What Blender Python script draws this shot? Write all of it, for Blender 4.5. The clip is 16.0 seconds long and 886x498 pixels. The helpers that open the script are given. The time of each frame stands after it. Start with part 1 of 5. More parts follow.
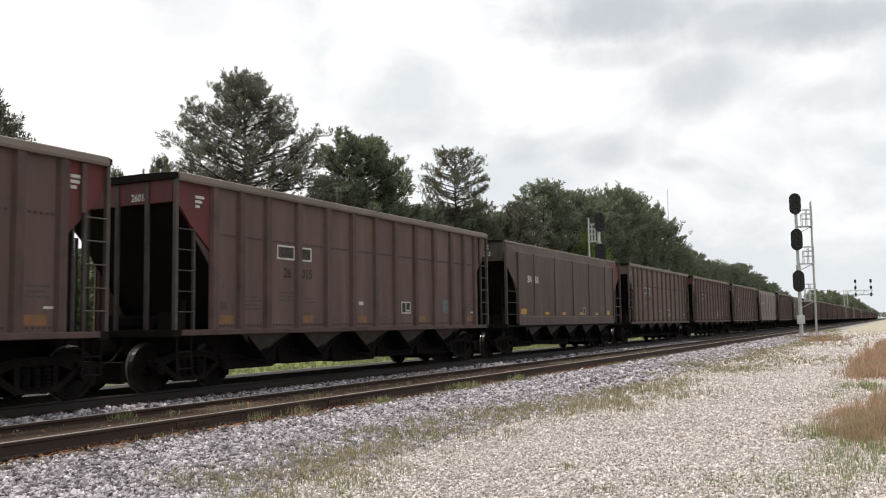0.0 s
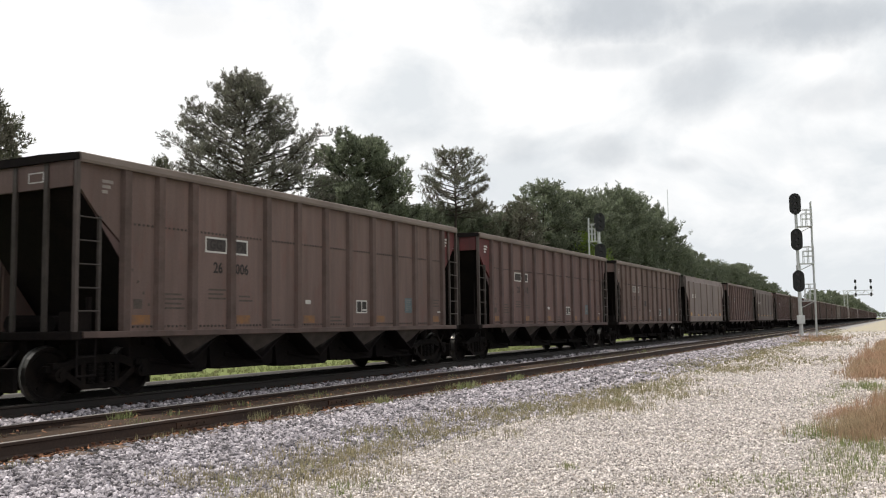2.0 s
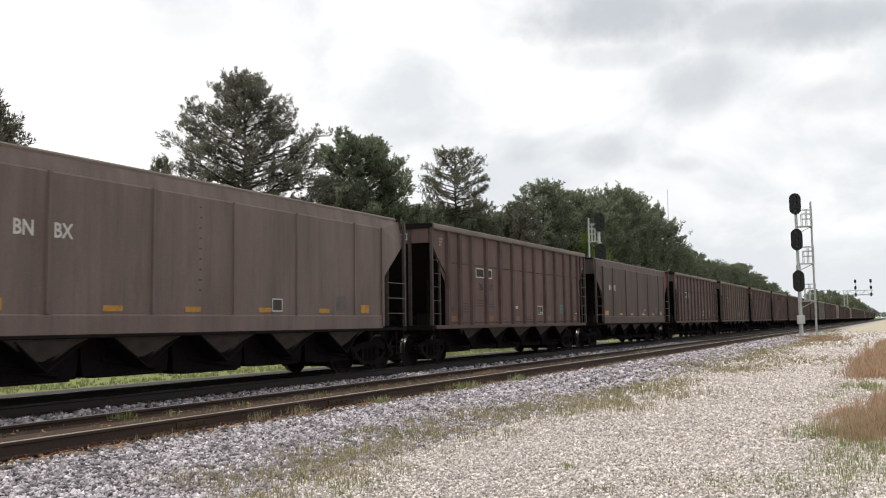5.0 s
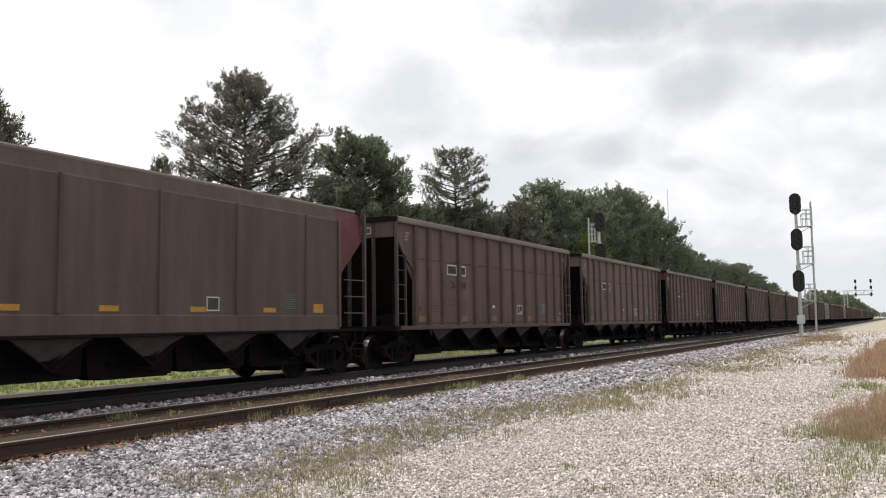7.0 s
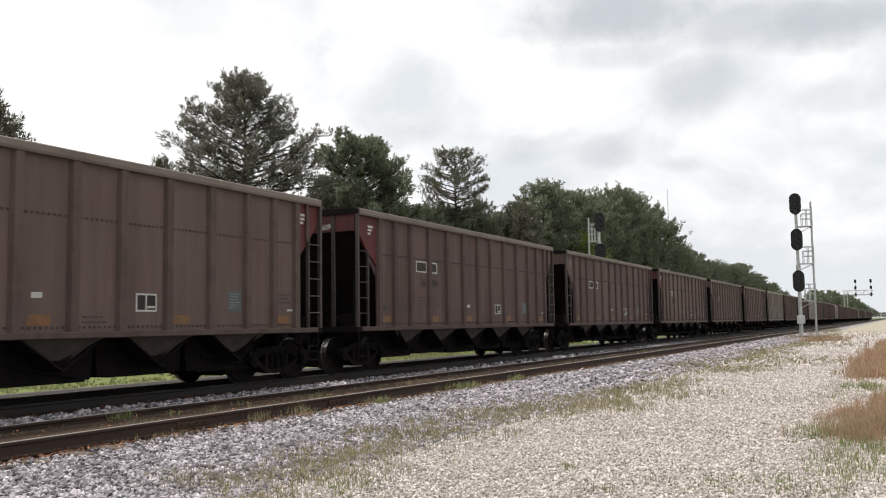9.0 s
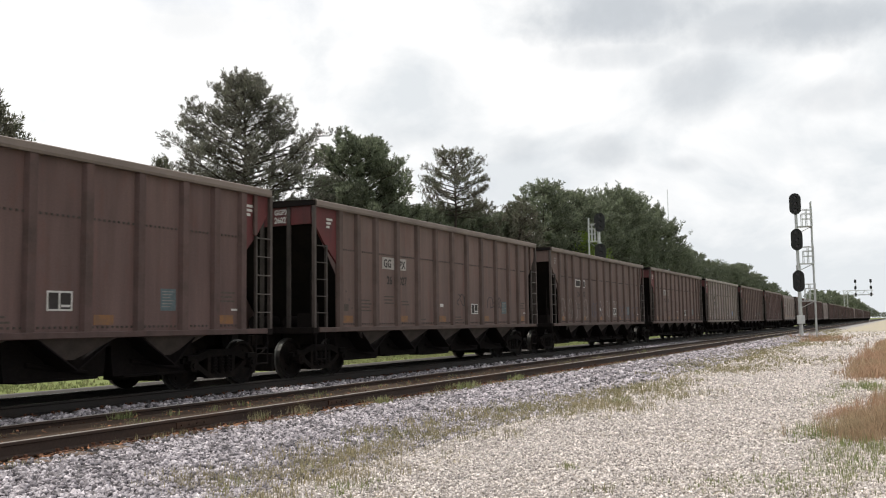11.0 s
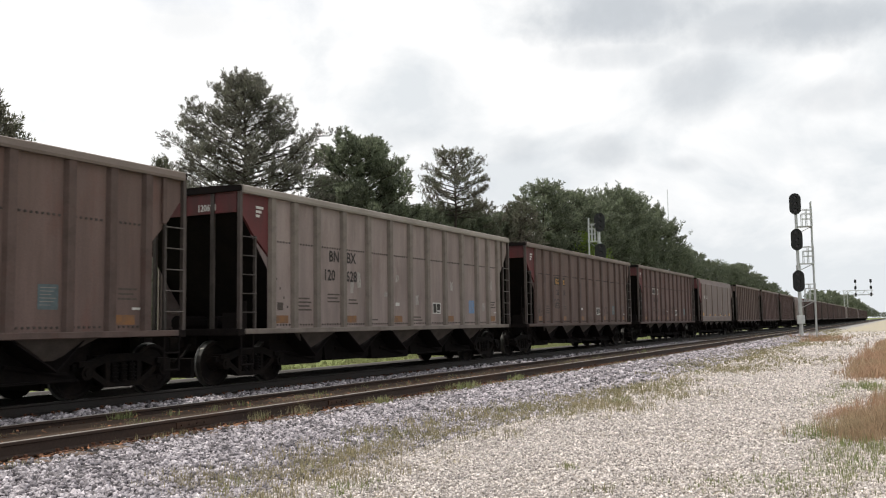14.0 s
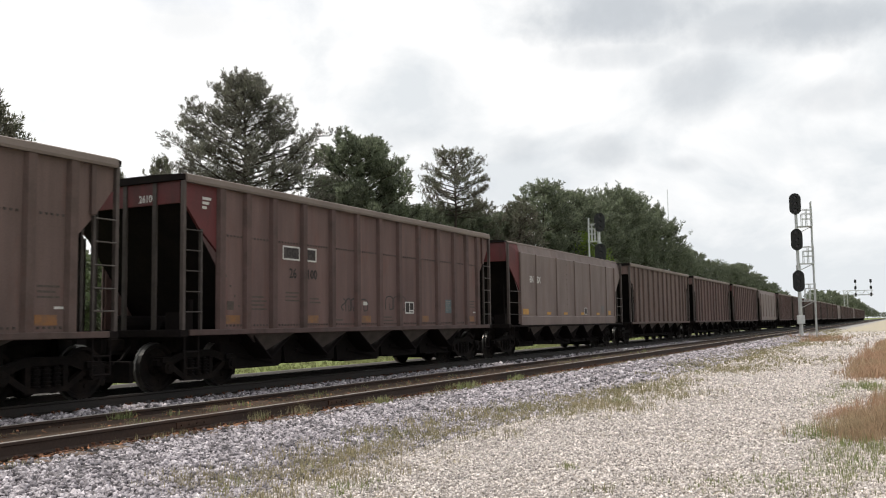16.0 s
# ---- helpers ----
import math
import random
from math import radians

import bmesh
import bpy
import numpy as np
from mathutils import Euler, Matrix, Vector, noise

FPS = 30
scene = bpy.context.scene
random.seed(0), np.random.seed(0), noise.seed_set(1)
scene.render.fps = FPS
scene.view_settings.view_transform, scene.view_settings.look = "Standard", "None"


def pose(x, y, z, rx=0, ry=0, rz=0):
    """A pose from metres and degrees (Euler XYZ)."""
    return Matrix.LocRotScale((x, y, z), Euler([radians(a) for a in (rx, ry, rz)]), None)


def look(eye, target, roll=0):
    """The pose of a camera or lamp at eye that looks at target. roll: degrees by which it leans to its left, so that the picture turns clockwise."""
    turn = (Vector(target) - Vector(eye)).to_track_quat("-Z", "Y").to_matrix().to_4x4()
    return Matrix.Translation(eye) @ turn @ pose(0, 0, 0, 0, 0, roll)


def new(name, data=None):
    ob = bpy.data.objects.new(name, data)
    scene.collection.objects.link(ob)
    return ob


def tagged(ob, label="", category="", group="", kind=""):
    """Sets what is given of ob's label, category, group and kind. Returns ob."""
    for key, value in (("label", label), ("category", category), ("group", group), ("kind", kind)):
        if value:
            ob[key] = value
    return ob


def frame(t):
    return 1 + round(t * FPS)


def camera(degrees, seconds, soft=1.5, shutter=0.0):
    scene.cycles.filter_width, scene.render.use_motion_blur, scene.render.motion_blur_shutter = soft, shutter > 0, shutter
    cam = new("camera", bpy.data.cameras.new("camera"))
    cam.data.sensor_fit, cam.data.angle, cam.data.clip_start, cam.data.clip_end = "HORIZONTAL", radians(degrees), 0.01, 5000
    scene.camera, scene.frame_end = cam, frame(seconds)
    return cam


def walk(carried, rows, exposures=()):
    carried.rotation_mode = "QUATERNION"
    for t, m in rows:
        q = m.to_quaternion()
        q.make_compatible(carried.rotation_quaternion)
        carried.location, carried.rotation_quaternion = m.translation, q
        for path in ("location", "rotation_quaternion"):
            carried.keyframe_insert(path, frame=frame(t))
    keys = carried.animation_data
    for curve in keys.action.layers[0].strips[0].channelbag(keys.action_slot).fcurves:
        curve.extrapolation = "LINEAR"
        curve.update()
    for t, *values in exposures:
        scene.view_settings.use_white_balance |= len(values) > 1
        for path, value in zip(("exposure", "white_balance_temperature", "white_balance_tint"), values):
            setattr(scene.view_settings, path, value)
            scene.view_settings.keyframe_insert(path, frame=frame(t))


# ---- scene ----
# Camera on a tripod beside the line; z = 0 is the top of the rails, +y runs along the track.
cam = camera(53.2, 16.0, soft=1.1, shutter=0.06)
EYE = pose(0, 0, 1.208, 94.831, 0, 27.053) @ pose(0, 0, 0, 0, 0, -0.831)
walk(cam, [(0.0, EYE), (16.0, EYE)])

# ---- daylight: hazy high sun behind the train, broken bright cloud ----
SUN_EL, SUN_AZ = 60.0, 86.0        # degrees; azimuth from +y towards -x
sun_dir = Vector((-math.sin(radians(SUN_AZ)) * math.cos(radians(SUN_EL)),
                  math.cos(radians(SUN_AZ)) * math.cos(radians(SUN_EL)), math.sin(radians(SUN_EL))))
sun = new("sun", bpy.data.lights.new("sun", "SUN"))
sun.data.energy, sun.data.angle, sun.data.color = 3.0, radians(1.5), (1.0, 0.95, 0.87)
sun.matrix_world = look(sun_dir * 100, (0, 0, 0))

world = bpy.data.worlds.new("world")
scene.world = world
world.use_nodes = True


# azimuth from +y towards -x, elevation, half width, half height (degrees), depth of grey
CLOUDS = [(14.8, 19.1, 7.0, 2.2, 1.00),
          (8.2, 17.8, 5.5, 1.6, 0.75),
          (2.5, 17.3, 5.5, 1.8, 1.00),
          (15.6, 16.8, 4.8, 1.1, 0.50),
          (10.2, 14.5, 3.1, 2.4, 0.70),
          (16.8, 10.7, 2.3, 1.2, 0.65),
          (21.7, 11.1, 2.2, 1.2, 0.50),
          (2.3, 13.0, 4.4, 1.2, 0.40),
          (11.4, 9.7, 1.6, 0.7, 0.50),
          (29.3, 12.2, 3.3, 1.1, 0.25),
          (43.4, 18.7, 4.4, 1.5, 0.25)]


def build_sky(nt):
    nt.nodes.clear()
    N, L = nt.nodes.new, nt.links.new
    out, bg = N("ShaderNodeOutputWorld"), N("ShaderNodeBackground")
    sky = N("ShaderNodeTexSky")
    sky.sky_type, sky.sun_disc = "NISHITA", False
    sky.sun_elevation, sky.sun_rotation = radians(SUN_EL), radians(-SUN_AZ)
    sky.air_density, sky.dust_density = 1.0, 2.0
    dim = N("ShaderNodeMix"); dim.data_type = "RGBA"; dim.blend_type = "MULTIPLY"; dim.inputs[0].default_value = 1
    dim.inputs[7].default_value = (0.11, 0.11, 0.11, 1)
    L(sky.outputs[0], dim.inputs[6])
    tc = N("ShaderNodeTexCoord")
    mp = N("ShaderNodeMapping"); mp.inputs["Scale"].default_value = (1.0, 1.0, 1.7)
    mp.inputs["Location"].default_value = (1.35, 0.6, 0.4)
    L(tc.outputs["Generated"], mp.inputs[0])
    big = N("ShaderNodeTexNoise"); big.inputs["Scale"].default_value = 2.6; big.inputs["Detail"].default_value = 7; big.inputs["Roughness"].default_value = 0.52
    L(mp.outputs[0], big.inputs["Vector"])
    cover = N("ShaderNodeMapRange"); cover.inputs[1].default_value = 0.12; cover.inputs[2].default_value = 0.42
    L(big.outputs[0], cover.inputs[0])
    shade = N("ShaderNodeTexNoise"); shade.inputs["Scale"].default_value = 5.0; shade.inputs["Detail"].default_value = 9; shade.inputs["Roughness"].default_value = 0.55
    shade.inputs["Distortion"].default_value = 0.35
    L(mp.outputs[0], shade.inputs["Vector"])
    ramp = N("ShaderNodeValToRGB")
    ramp.color_ramp.elements[0].position, ramp.color_ramp.elements[0].color = 0.36, (0.80, 0.835, 0.865, 1)
    ramp.color_ramp.elements[1].position, ramp.color_ramp.elements[1].color = 0.56, (1.06, 1.06, 1.06, 1)
    # cloud is brighter towards the sun
    dot = N("ShaderNodeVectorMath"); dot.operation = "DOT_PRODUCT"; dot.inputs[1].default_value = tuple(sun_dir)
    L(tc.outputs["Generated"], dot.inputs[0])
    lift = N("ShaderNodeMath"); lift.operation = "MULTIPLY_ADD"; lift.inputs[1].default_value = 0.42; lift.inputs[2].default_value = -0.15
    L(dot.outputs["Value"], lift.inputs[0])
    tone = N("ShaderNodeMath"); tone.operation = "ADD"
    L(shade.outputs[0], tone.inputs[0]); L(lift.outputs[0], tone.inputs[1])
    L(tone.outputs[0], ramp.inputs[0])
    mix = N("ShaderNodeMix"); mix.data_type = "RGBA"
    L(cover.outputs[0], mix.inputs[0]); L(dim.outputs[2], mix.inputs[6]); L(ramp.outputs[0], mix.inputs[7])
    # single grey-bellied clouds over the far end of the line
    warp = N("ShaderNodeTexNoise"); warp.inputs["Scale"].default_value = 9; warp.inputs["Detail"].default_value = 6; warp.inputs["Roughness"].default_value = 0.6
    L(tc.outputs["Generated"], warp.inputs["Vector"])
    total = None
    for az, el, wide, high, depth in CLOUDS:
        a, e = radians(az), radians(el)
        right = Vector((math.cos(a), math.sin(a), 0))
        ahead = Vector((-math.sin(a) * math.cos(e), math.cos(a) * math.cos(e), math.sin(e)))
        up = right.cross(ahead)
        sq = []
        for axis, size in ((right, radians(wide)), (up, radians(high))):
            dp = N("ShaderNodeVectorMath"); dp.operation = "DOT_PRODUCT"; dp.inputs[1].default_value = tuple(axis / size)
            L(tc.outputs["Generated"], dp.inputs[0])
            p2 = N("ShaderNodeMath"); p2.operation = "MULTIPLY_ADD"
            off = N("ShaderNodeMath"); off.operation = "SUBTRACT"; off.inputs[1].default_value = ahead.dot(axis / size)
            L(dp.outputs["Value"], off.inputs[0])
            L(off.outputs[0], p2.inputs[0]); L(off.outputs[0], p2.inputs[1]); p2.inputs[2].default_value = 0.0
            sq.append(p2.outputs[0])
        rsum = N("ShaderNodeMath"); rsum.operation = "ADD"; L(sq[0], rsum.inputs[0]); L(sq[1], rsum.inputs[1])
        ragged = N("ShaderNodeMath"); ragged.operation = "MULTIPLY_ADD"; ragged.inputs[1].default_value = 3.0
        L(warp.outputs[0], ragged.inputs[0]); L(rsum.outputs[0], ragged.inputs[2])
        body = N("ShaderNodeMapRange"); body.interpolation_type = "SMOOTHSTEP"
        body.inputs[1].default_value, body.inputs[2].default_value = 2.75, 1.2
        body.inputs[3].default_value, body.inputs[4].default_value = 0.0, depth
        L(ragged.outputs[0], body.inputs[0])
        if total is None:
            total = body.outputs[0]
        else:
            mx = N("ShaderNodeMath"); mx.operation = "MAXIMUM"; L(total, mx.inputs[0]); L(body.outputs[0], mx.inputs[1]); total = mx.outputs[0]
    clouds = N("ShaderNodeMix"); clouds.data_type = "RGBA"; clouds.inputs[7].default_value = (0.60, 0.635, 0.675, 1)
    L(total, clouds.inputs[0]); L(mix.outputs[2], clouds.inputs[6])
    L(clouds.outputs[2], bg.inputs[0])
    bg.inputs[1].default_value = 1.0
    L(bg.outputs[0], out.inputs[0])


build_sky(world.node_tree)
scene.view_settings.exposure = 0.0


# ---- materials ----
def mat(name, base, rough=0.8, metal=0.0, var=0.25, scale=3.0, fine=40.0, bump=0.2, second=None, patch=0.5,
        per_piece=0.0, stretch=(1, 1, 1), spec=0.4, bump_scale=None, softness=0.2, island=False, thin=0.0, streak=0.0, rust=None):
    """A surface with stains at one scale, grain at another, and relief."""
    m = bpy.data.materials.new(name)
    m.use_nodes = True
    nt = m.node_tree
    N, L = nt.nodes.new, nt.links.new
    bs = nt.nodes["Principled BSDF"]
    tc = N("ShaderNodeTexCoord")
    mp = N("ShaderNodeMapping"); mp.inputs["Scale"].default_value = stretch
    coord = tc.outputs["Object"]
    if streak:
        # every car wears its grime differently
        oi, sh = N("ShaderNodeObjectInfo"), N("ShaderNodeVectorMath")
        sc = N("ShaderNodeVectorMath"); sc.operation = "SCALE"; sc.inputs[0].default_value = (61, 83, 47)
        L(oi.outputs["Random"], sc.inputs["Scale"])
        L(coord, sh.inputs[0]); L(sc.outputs[0], sh.inputs[1])
        coord = sh.outputs[0]
    L(coord, mp.inputs[0])
    n1 = N("ShaderNodeTexNoise"); n1.inputs["Scale"].default_value = scale; n1.inputs["Detail"].default_value = 6; n1.inputs["Roughness"].default_value = 0.6
    n2 = N("ShaderNodeTexNoise"); n2.inputs["Scale"].default_value = fine; n2.inputs["Detail"].default_value = 3
    L(mp.outputs[0], n1.inputs["Vector"]); L(tc.outputs["Object"], n2.inputs["Vector"])
    edge = N("ShaderNodeMapRange"); edge.inputs[1].default_value = patch - softness / 2; edge.inputs[2].default_value = patch + softness / 2
    L(n1.outputs[0], edge.inputs[0])
    mix = N("ShaderNodeMix"); mix.data_type = "RGBA"
    sec = second or tuple(c * (1 - var) for c in base)
    mix.inputs[6].default_value, mix.inputs[7].default_value = (*base, 1), (*sec, 1)
    L(edge.outputs[0], mix.inputs[0])
    val = N("ShaderNodeMapRange"); val.inputs[3].default_value = 1 - var; val.inputs[4].default_value = 1 + var
    L(n2.outputs[0], val.inputs[0])
    hsv = N("ShaderNodeHueSaturation")
    last = val.outputs[0]
    if per_piece or island:
        rnd = N("ShaderNodeNewGeometry" if island else "ShaderNodeObjectInfo")
        pr = N("ShaderNodeMapRange"); pr.inputs[3].default_value = 1 - per_piece; pr.inputs[4].default_value = 1 + per_piece
        L(rnd.outputs["Random Per Island" if island else "Random"], pr.inputs[0])
        mul = N("ShaderNodeMath"); mul.operation = "MULTIPLY"
        L(pr.outputs[0], mul.inputs[0]); L(last, mul.inputs[1]); last = mul.outputs[0]
    tint = mix.outputs[2]
    if streak:
        # run-down streaks of coal dust and thin rust
        m2 = N("ShaderNodeMapping"); m2.inputs["Scale"].default_value = (2.2, 2.2, 0.16)
        L(coord, m2.inputs[0])
        n4 = N("ShaderNodeTexNoise"); n4.inputs["Scale"].default_value = 1.6; n4.inputs["Detail"].default_value = 4; n4.inputs["Roughness"].default_value = 0.65
        L(m2.outputs[0], n4.inputs["Vector"])
        r4 = N("ShaderNodeMapRange"); r4.inputs[1].default_value, r4.inputs[2].default_value = 0.32, 0.66
        r4.inputs[3].default_value, r4.inputs[4].default_value = 1 - streak, 1 + streak
        L(n4.outputs[0], r4.inputs[0])
        m4 = N("ShaderNodeMath"); m4.operation = "MULTIPLY"
        L(last, m4.inputs[0]); L(r4.outputs[0], m4.inputs[1]); last = m4.outputs[0]
        n5 = N("ShaderNodeTexNoise"); n5.inputs["Scale"].default_value = 2.3; n5.inputs["Detail"].default_value = 8; n5.inputs["Roughness"].default_value = 0.7
        L(mp.outputs[0], n5.inputs["Vector"])
        r5 = N("ShaderNodeMapRange"); r5.inputs[1].default_value, r5.inputs[2].default_value = 0.52, 0.74; r5.inputs[4].default_value = 0.75
        L(n5.outputs[0], r5.inputs[0])
        x5 = N("ShaderNodeMix"); x5.data_type = "RGBA"; x5.inputs[7].default_value = (*(rust or sec), 1)
        L(r5.outputs[0], x5.inputs[0]); L(tint, x5.inputs[6]); tint = x5.outputs[2]
    L(last, hsv.inputs["Value"]); L(tint, hsv.inputs["Color"])
    L(hsv.outputs[0], bs.inputs["Base Color"])
    bs.inputs["Metallic"].default_value = metal
    bs.inputs["Specular IOR Level"].default_value = spec
    rr = N("ShaderNodeMapRange"); rr.inputs[3].default_value = max(0.05, rough - 0.1); rr.inputs[4].default_value = min(1, rough + 0.1)
    L(n1.outputs[0], rr.inputs[0]); L(rr.outputs[0], bs.inputs["Roughness"])
    if thin:
        tl, ms = N("ShaderNodeBsdfTranslucent"), N("ShaderNodeMixShader")
        ms.inputs[0].default_value = thin
        L(hsv.outputs[0], tl.inputs[0]); L(bs.outputs[0], ms.inputs[1]); L(tl.outputs[0], ms.inputs[2])
        L(ms.outputs[0], nt.nodes["Material Output"].inputs[0])
    if bump:
        b = N("ShaderNodeBump"); b.inputs["Strength"].default_value = bump; b.inputs["Distance"].default_value = 0.02
        n3 = n2
        if bump_scale:
            n3 = N("ShaderNodeTexNoise"); n3.inputs["Scale"].default_value = bump_scale; n3.inputs["Detail"].default_value = 4
            L(tc.outputs["Object"], n3.inputs["Vector"])
        L(n3.outputs[0], b.inputs["Height"]); L(b.outputs[0], bs.inputs["Normal"])
    return m


M = {}
# freight car paint, dusted with coal
M["brown"] = mat("brown_car_paint", (0.122, 0.074, 0.066), 0.75, 0, 0.2, 0.9, 34, 0.08, (0.094, 0.057, 0.052), 0.52, stretch=(1, 1, 0.35), softness=0.3, per_piece=0.10, streak=0.15, rust=(0.115, 0.05, 0.04))
M["taupe"] = mat("taupe_car_paint", (0.136, 0.089, 0.078), 0.75, 0, 0.2, 0.9, 34, 0.08, (0.108, 0.072, 0.062), 0.52, stretch=(1, 1, 0.35), softness=0.3, per_piece=0.08, streak=0.14, rust=(0.125, 0.06, 0.048))
M["tan"] = mat("pale_tan_car_paint", (0.250, 0.196, 0.180), 0.65, 0, 0.12, 1.1, 26, 0.08, (0.190, 0.146, 0.134), 0.55, stretch=(1, 1, 0.3), softness=0.25, streak=0.12, rust=(0.15, 0.10, 0.086))
M["dark"] = mat("dark_grey_brown_car_paint", (0.090, 0.060, 0.053), 0.7, 0, 0.2, 1.2, 34, 0.06, (0.070, 0.047, 0.042), 0.5, stretch=(1, 1, 0.3), softness=0.3, streak=0.16, rust=(0.085, 0.048, 0.04))
M["silver"] = mat("dusty_silver_car_paint", (0.158, 0.113, 0.101), 0.6, 0.0, 0.2, 1.2, 34, 0.06, (0.122, 0.086, 0.077), 0.5, stretch=(1, 1, 0.3), softness=0.3, streak=0.14, rust=(0.125, 0.07, 0.057))
M["rib"] = mat("side_post_paint", (0.086, 0.051, 0.046), 0.75, 0, 0.2, 2.0, 26, 0.08, (0.062, 0.039, 0.034), 0.55, per_piece=0.14, streak=0.1, rust=(0.085, 0.042, 0.034))
M["rib_taupe"] = mat("side_post_taupe_paint", (0.096, 0.063, 0.054), 0.75, 0, 0.2, 2.0, 26, 0.08, (0.072, 0.047, 0.04), 0.55, per_piece=0.12, streak=0.1, rust=(0.09, 0.045, 0.036))
M["rib_tan"] = mat("side_post_tan_paint", (0.17, 0.14, 0.12), 0.7, 0, 0.2, 2.0, 26, 0.08, (0.12, 0.097, 0.083), 0.55, per_piece=0.1)
# both chord tones are raised above the body paint to show daylight on top
M["chord"] = mat("top_chord_lit_paint", (0.185, 0.145, 0.125), 0.7, 0, 0.15, 1.5, 26, 0.08, (0.13, 0.10, 0.086), 0.55, stretch=(1, 0.4, 1), softness=0.3)
M["chord_tan"] = mat("top_chord_tan_lit_paint", (0.28, 0.245, 0.215), 0.7, 0, 0.15, 1.5, 26, 0.08, (0.22, 0.19, 0.165), 0.55, stretch=(1, 0.4, 1))
M["red"] = mat("faded_red_paint", (0.105, 0.021, 0.022), 0.7, 0, 0.2, 1.6, 30, 0.06, (0.066, 0.023, 0.022), 0.56, stretch=(1, 1, 0.4))
# black steel, taken darker to hold the deep shade below and between cars
M["black"] = mat("black_steel_and_shade", (0.0125, 0.0105, 0.0105), 0.85, 0, 0.35, 2.5, 30, 0.15, (0.017, 0.0135, 0.0125), 0.55, spec=0.03)
M["truck"] = mat("greasy_cast_steel", (0.009, 0.0075, 0.0072), 0.75, 0.0, 0.35, 3.5, 40, 0.25, (0.018, 0.0135, 0.0115), 0.55, spec=0.05)
M["tread"] = mat("polished_wheel_tread", (0.13, 0.125, 0.115), 0.35, 0.8, 0.15, 4, 40, 0.03)
M["grab"] = mat("grab_iron_steel", (0.10, 0.083, 0.073), 0.6, 0.2, 0.2, 6, 50, 0.05)
M["postgrey"] = mat("end_post_steel", (0.078, 0.060, 0.053), 0.7, 0, 0.25, 3, 40, 0.1, (0.058, 0.044, 0.039))
M["white"] = mat("dirty_white_paint", (0.55, 0.53, 0.50), 0.7, 0, 0.15, 6, 40, 0.02)
M["letter"] = mat("dark_lettering", (0.026, 0.02, 0.018), 0.7, 0, 0.25, 7, 40, 0.02)
M["plate"] = mat("worn_lettering_plate", (0.052, 0.041, 0.038), 0.7, 0, 0.25, 5, 40, 0.02)
M["yellow"] = mat("reflective_yellow_sheet", (0.43, 0.205, 0.022), 0.5, 0, 0.15, 8, 60, 0.02, (0.32, 0.15, 0.02), 0.55)
M["orange"] = mat("faded_orange_sheet", (0.21, 0.092, 0.03), 0.6, 0, 0.2, 8, 60, 0.02, (0.15, 0.08, 0.045), 0.5)
M["teal"] = mat("faded_teal_placard", (0.088, 0.118, 0.128), 0.6, 0, 0.2, 9, 60, 0.02)
M["blue"] = mat("blue_placard", (0.14, 0.24, 0.42), 0.6, 0, 0.2, 9, 60, 0.02)
M["faint"] = mat("worn_stencil", (0.085, 0.066, 0.056), 0.8, 0, 0.3, 20, 60, 0.02)
M["chalk"] = mat("pale_spray_paint", (0.27, 0.235, 0.215), 0.8, 0, 0.2, 5, 40, 0.02)
M["spray"] = mat("dark_spray_paint", (0.05, 0.042, 0.042), 0.8, 0, 0.3, 5, 40, 0.02)
M["sprayblue"] = mat("blue_spray_paint", (0.085, 0.085, 0.12), 0.8, 0, 0.3, 5, 40, 0.02)
# way and ground
M["rail"] = mat("rusty_rail_side", (0.040, 0.025, 0.019), 0.85, 0.1, 0.35, 2.0, 30, 0.3, (0.072, 0.038, 0.023), 0.58, stretch=(1, 0.2, 1))
M["head"] = mat("worn_rail_head", (0.40, 0.37, 0.345), 0.42, 0.5, 0.15, 4, 40, 0.05, (0.20, 0.16, 0.14), 0.55, stretch=(1, 0.1, 1))
M["polished"] = mat("polished_rail_head", (0.62, 0.61, 0.60), 0.22, 0.9, 0.1, 4, 40, 0.02, (0.5, 0.48, 0.46), 0.55, stretch=(1, 0.1, 1))
M["litter"] = mat("rusty_leaf_litter", (0.27, 0.125, 0.06), 0.9, 0, 0.25, 3, 40, 0.1, (0.15, 0.075, 0.045), 0.5, per_piece=0.5, island=True)
M["tie"] = mat("weathered_tie", (0.085, 0.068, 0.056), 0.9, 0, 0.3, 3, 40, 0.4, (0.16, 0.085, 0.05), 0.56, per_piece=0.3, stretch=(0.3, 3, 1))
M["ballast"] = mat("grey_ballast_stone", (0.43, 0.395, 0.415), 0.9, 0, 0.25, 6, 60, 0.4, (0.215, 0.195, 0.21), 0.5, per_piece=0.8, island=True)
M["gravel"] = mat("pale_limestone_gravel", (0.66, 0.598, 0.565), 0.95, 0, 0.2, 6, 60, 0.4, (0.54, 0.485, 0.455), 0.5, per_piece=0.42, island=True)
M["ladder"] = mat("dark_ladder_steel", (0.055, 0.043, 0.038), 0.7, 0, 0.25, 3, 40, 0.1, (0.035, 0.028, 0.024))
M["palepaint"] = mat("grimy_pale_plate", (0.34, 0.31, 0.285), 0.7, 0, 0.2, 6, 40, 0.02)
M["oily"] = mat("oily_dark_rail", (0.022, 0.018, 0.016), 0.7, 0.2, 0.35, 2.0, 30, 0.3, (0.035, 0.024, 0.018), 0.58, stretch=(1, 0.2, 1))
M["chute"] = mat("sooty_brown_chute_paint", (0.085, 0.066, 0.058), 0.8, 0, 0.25, 2.0, 26, 0.1, (0.048, 0.037, 0.032), 0.5, softness=0.35)
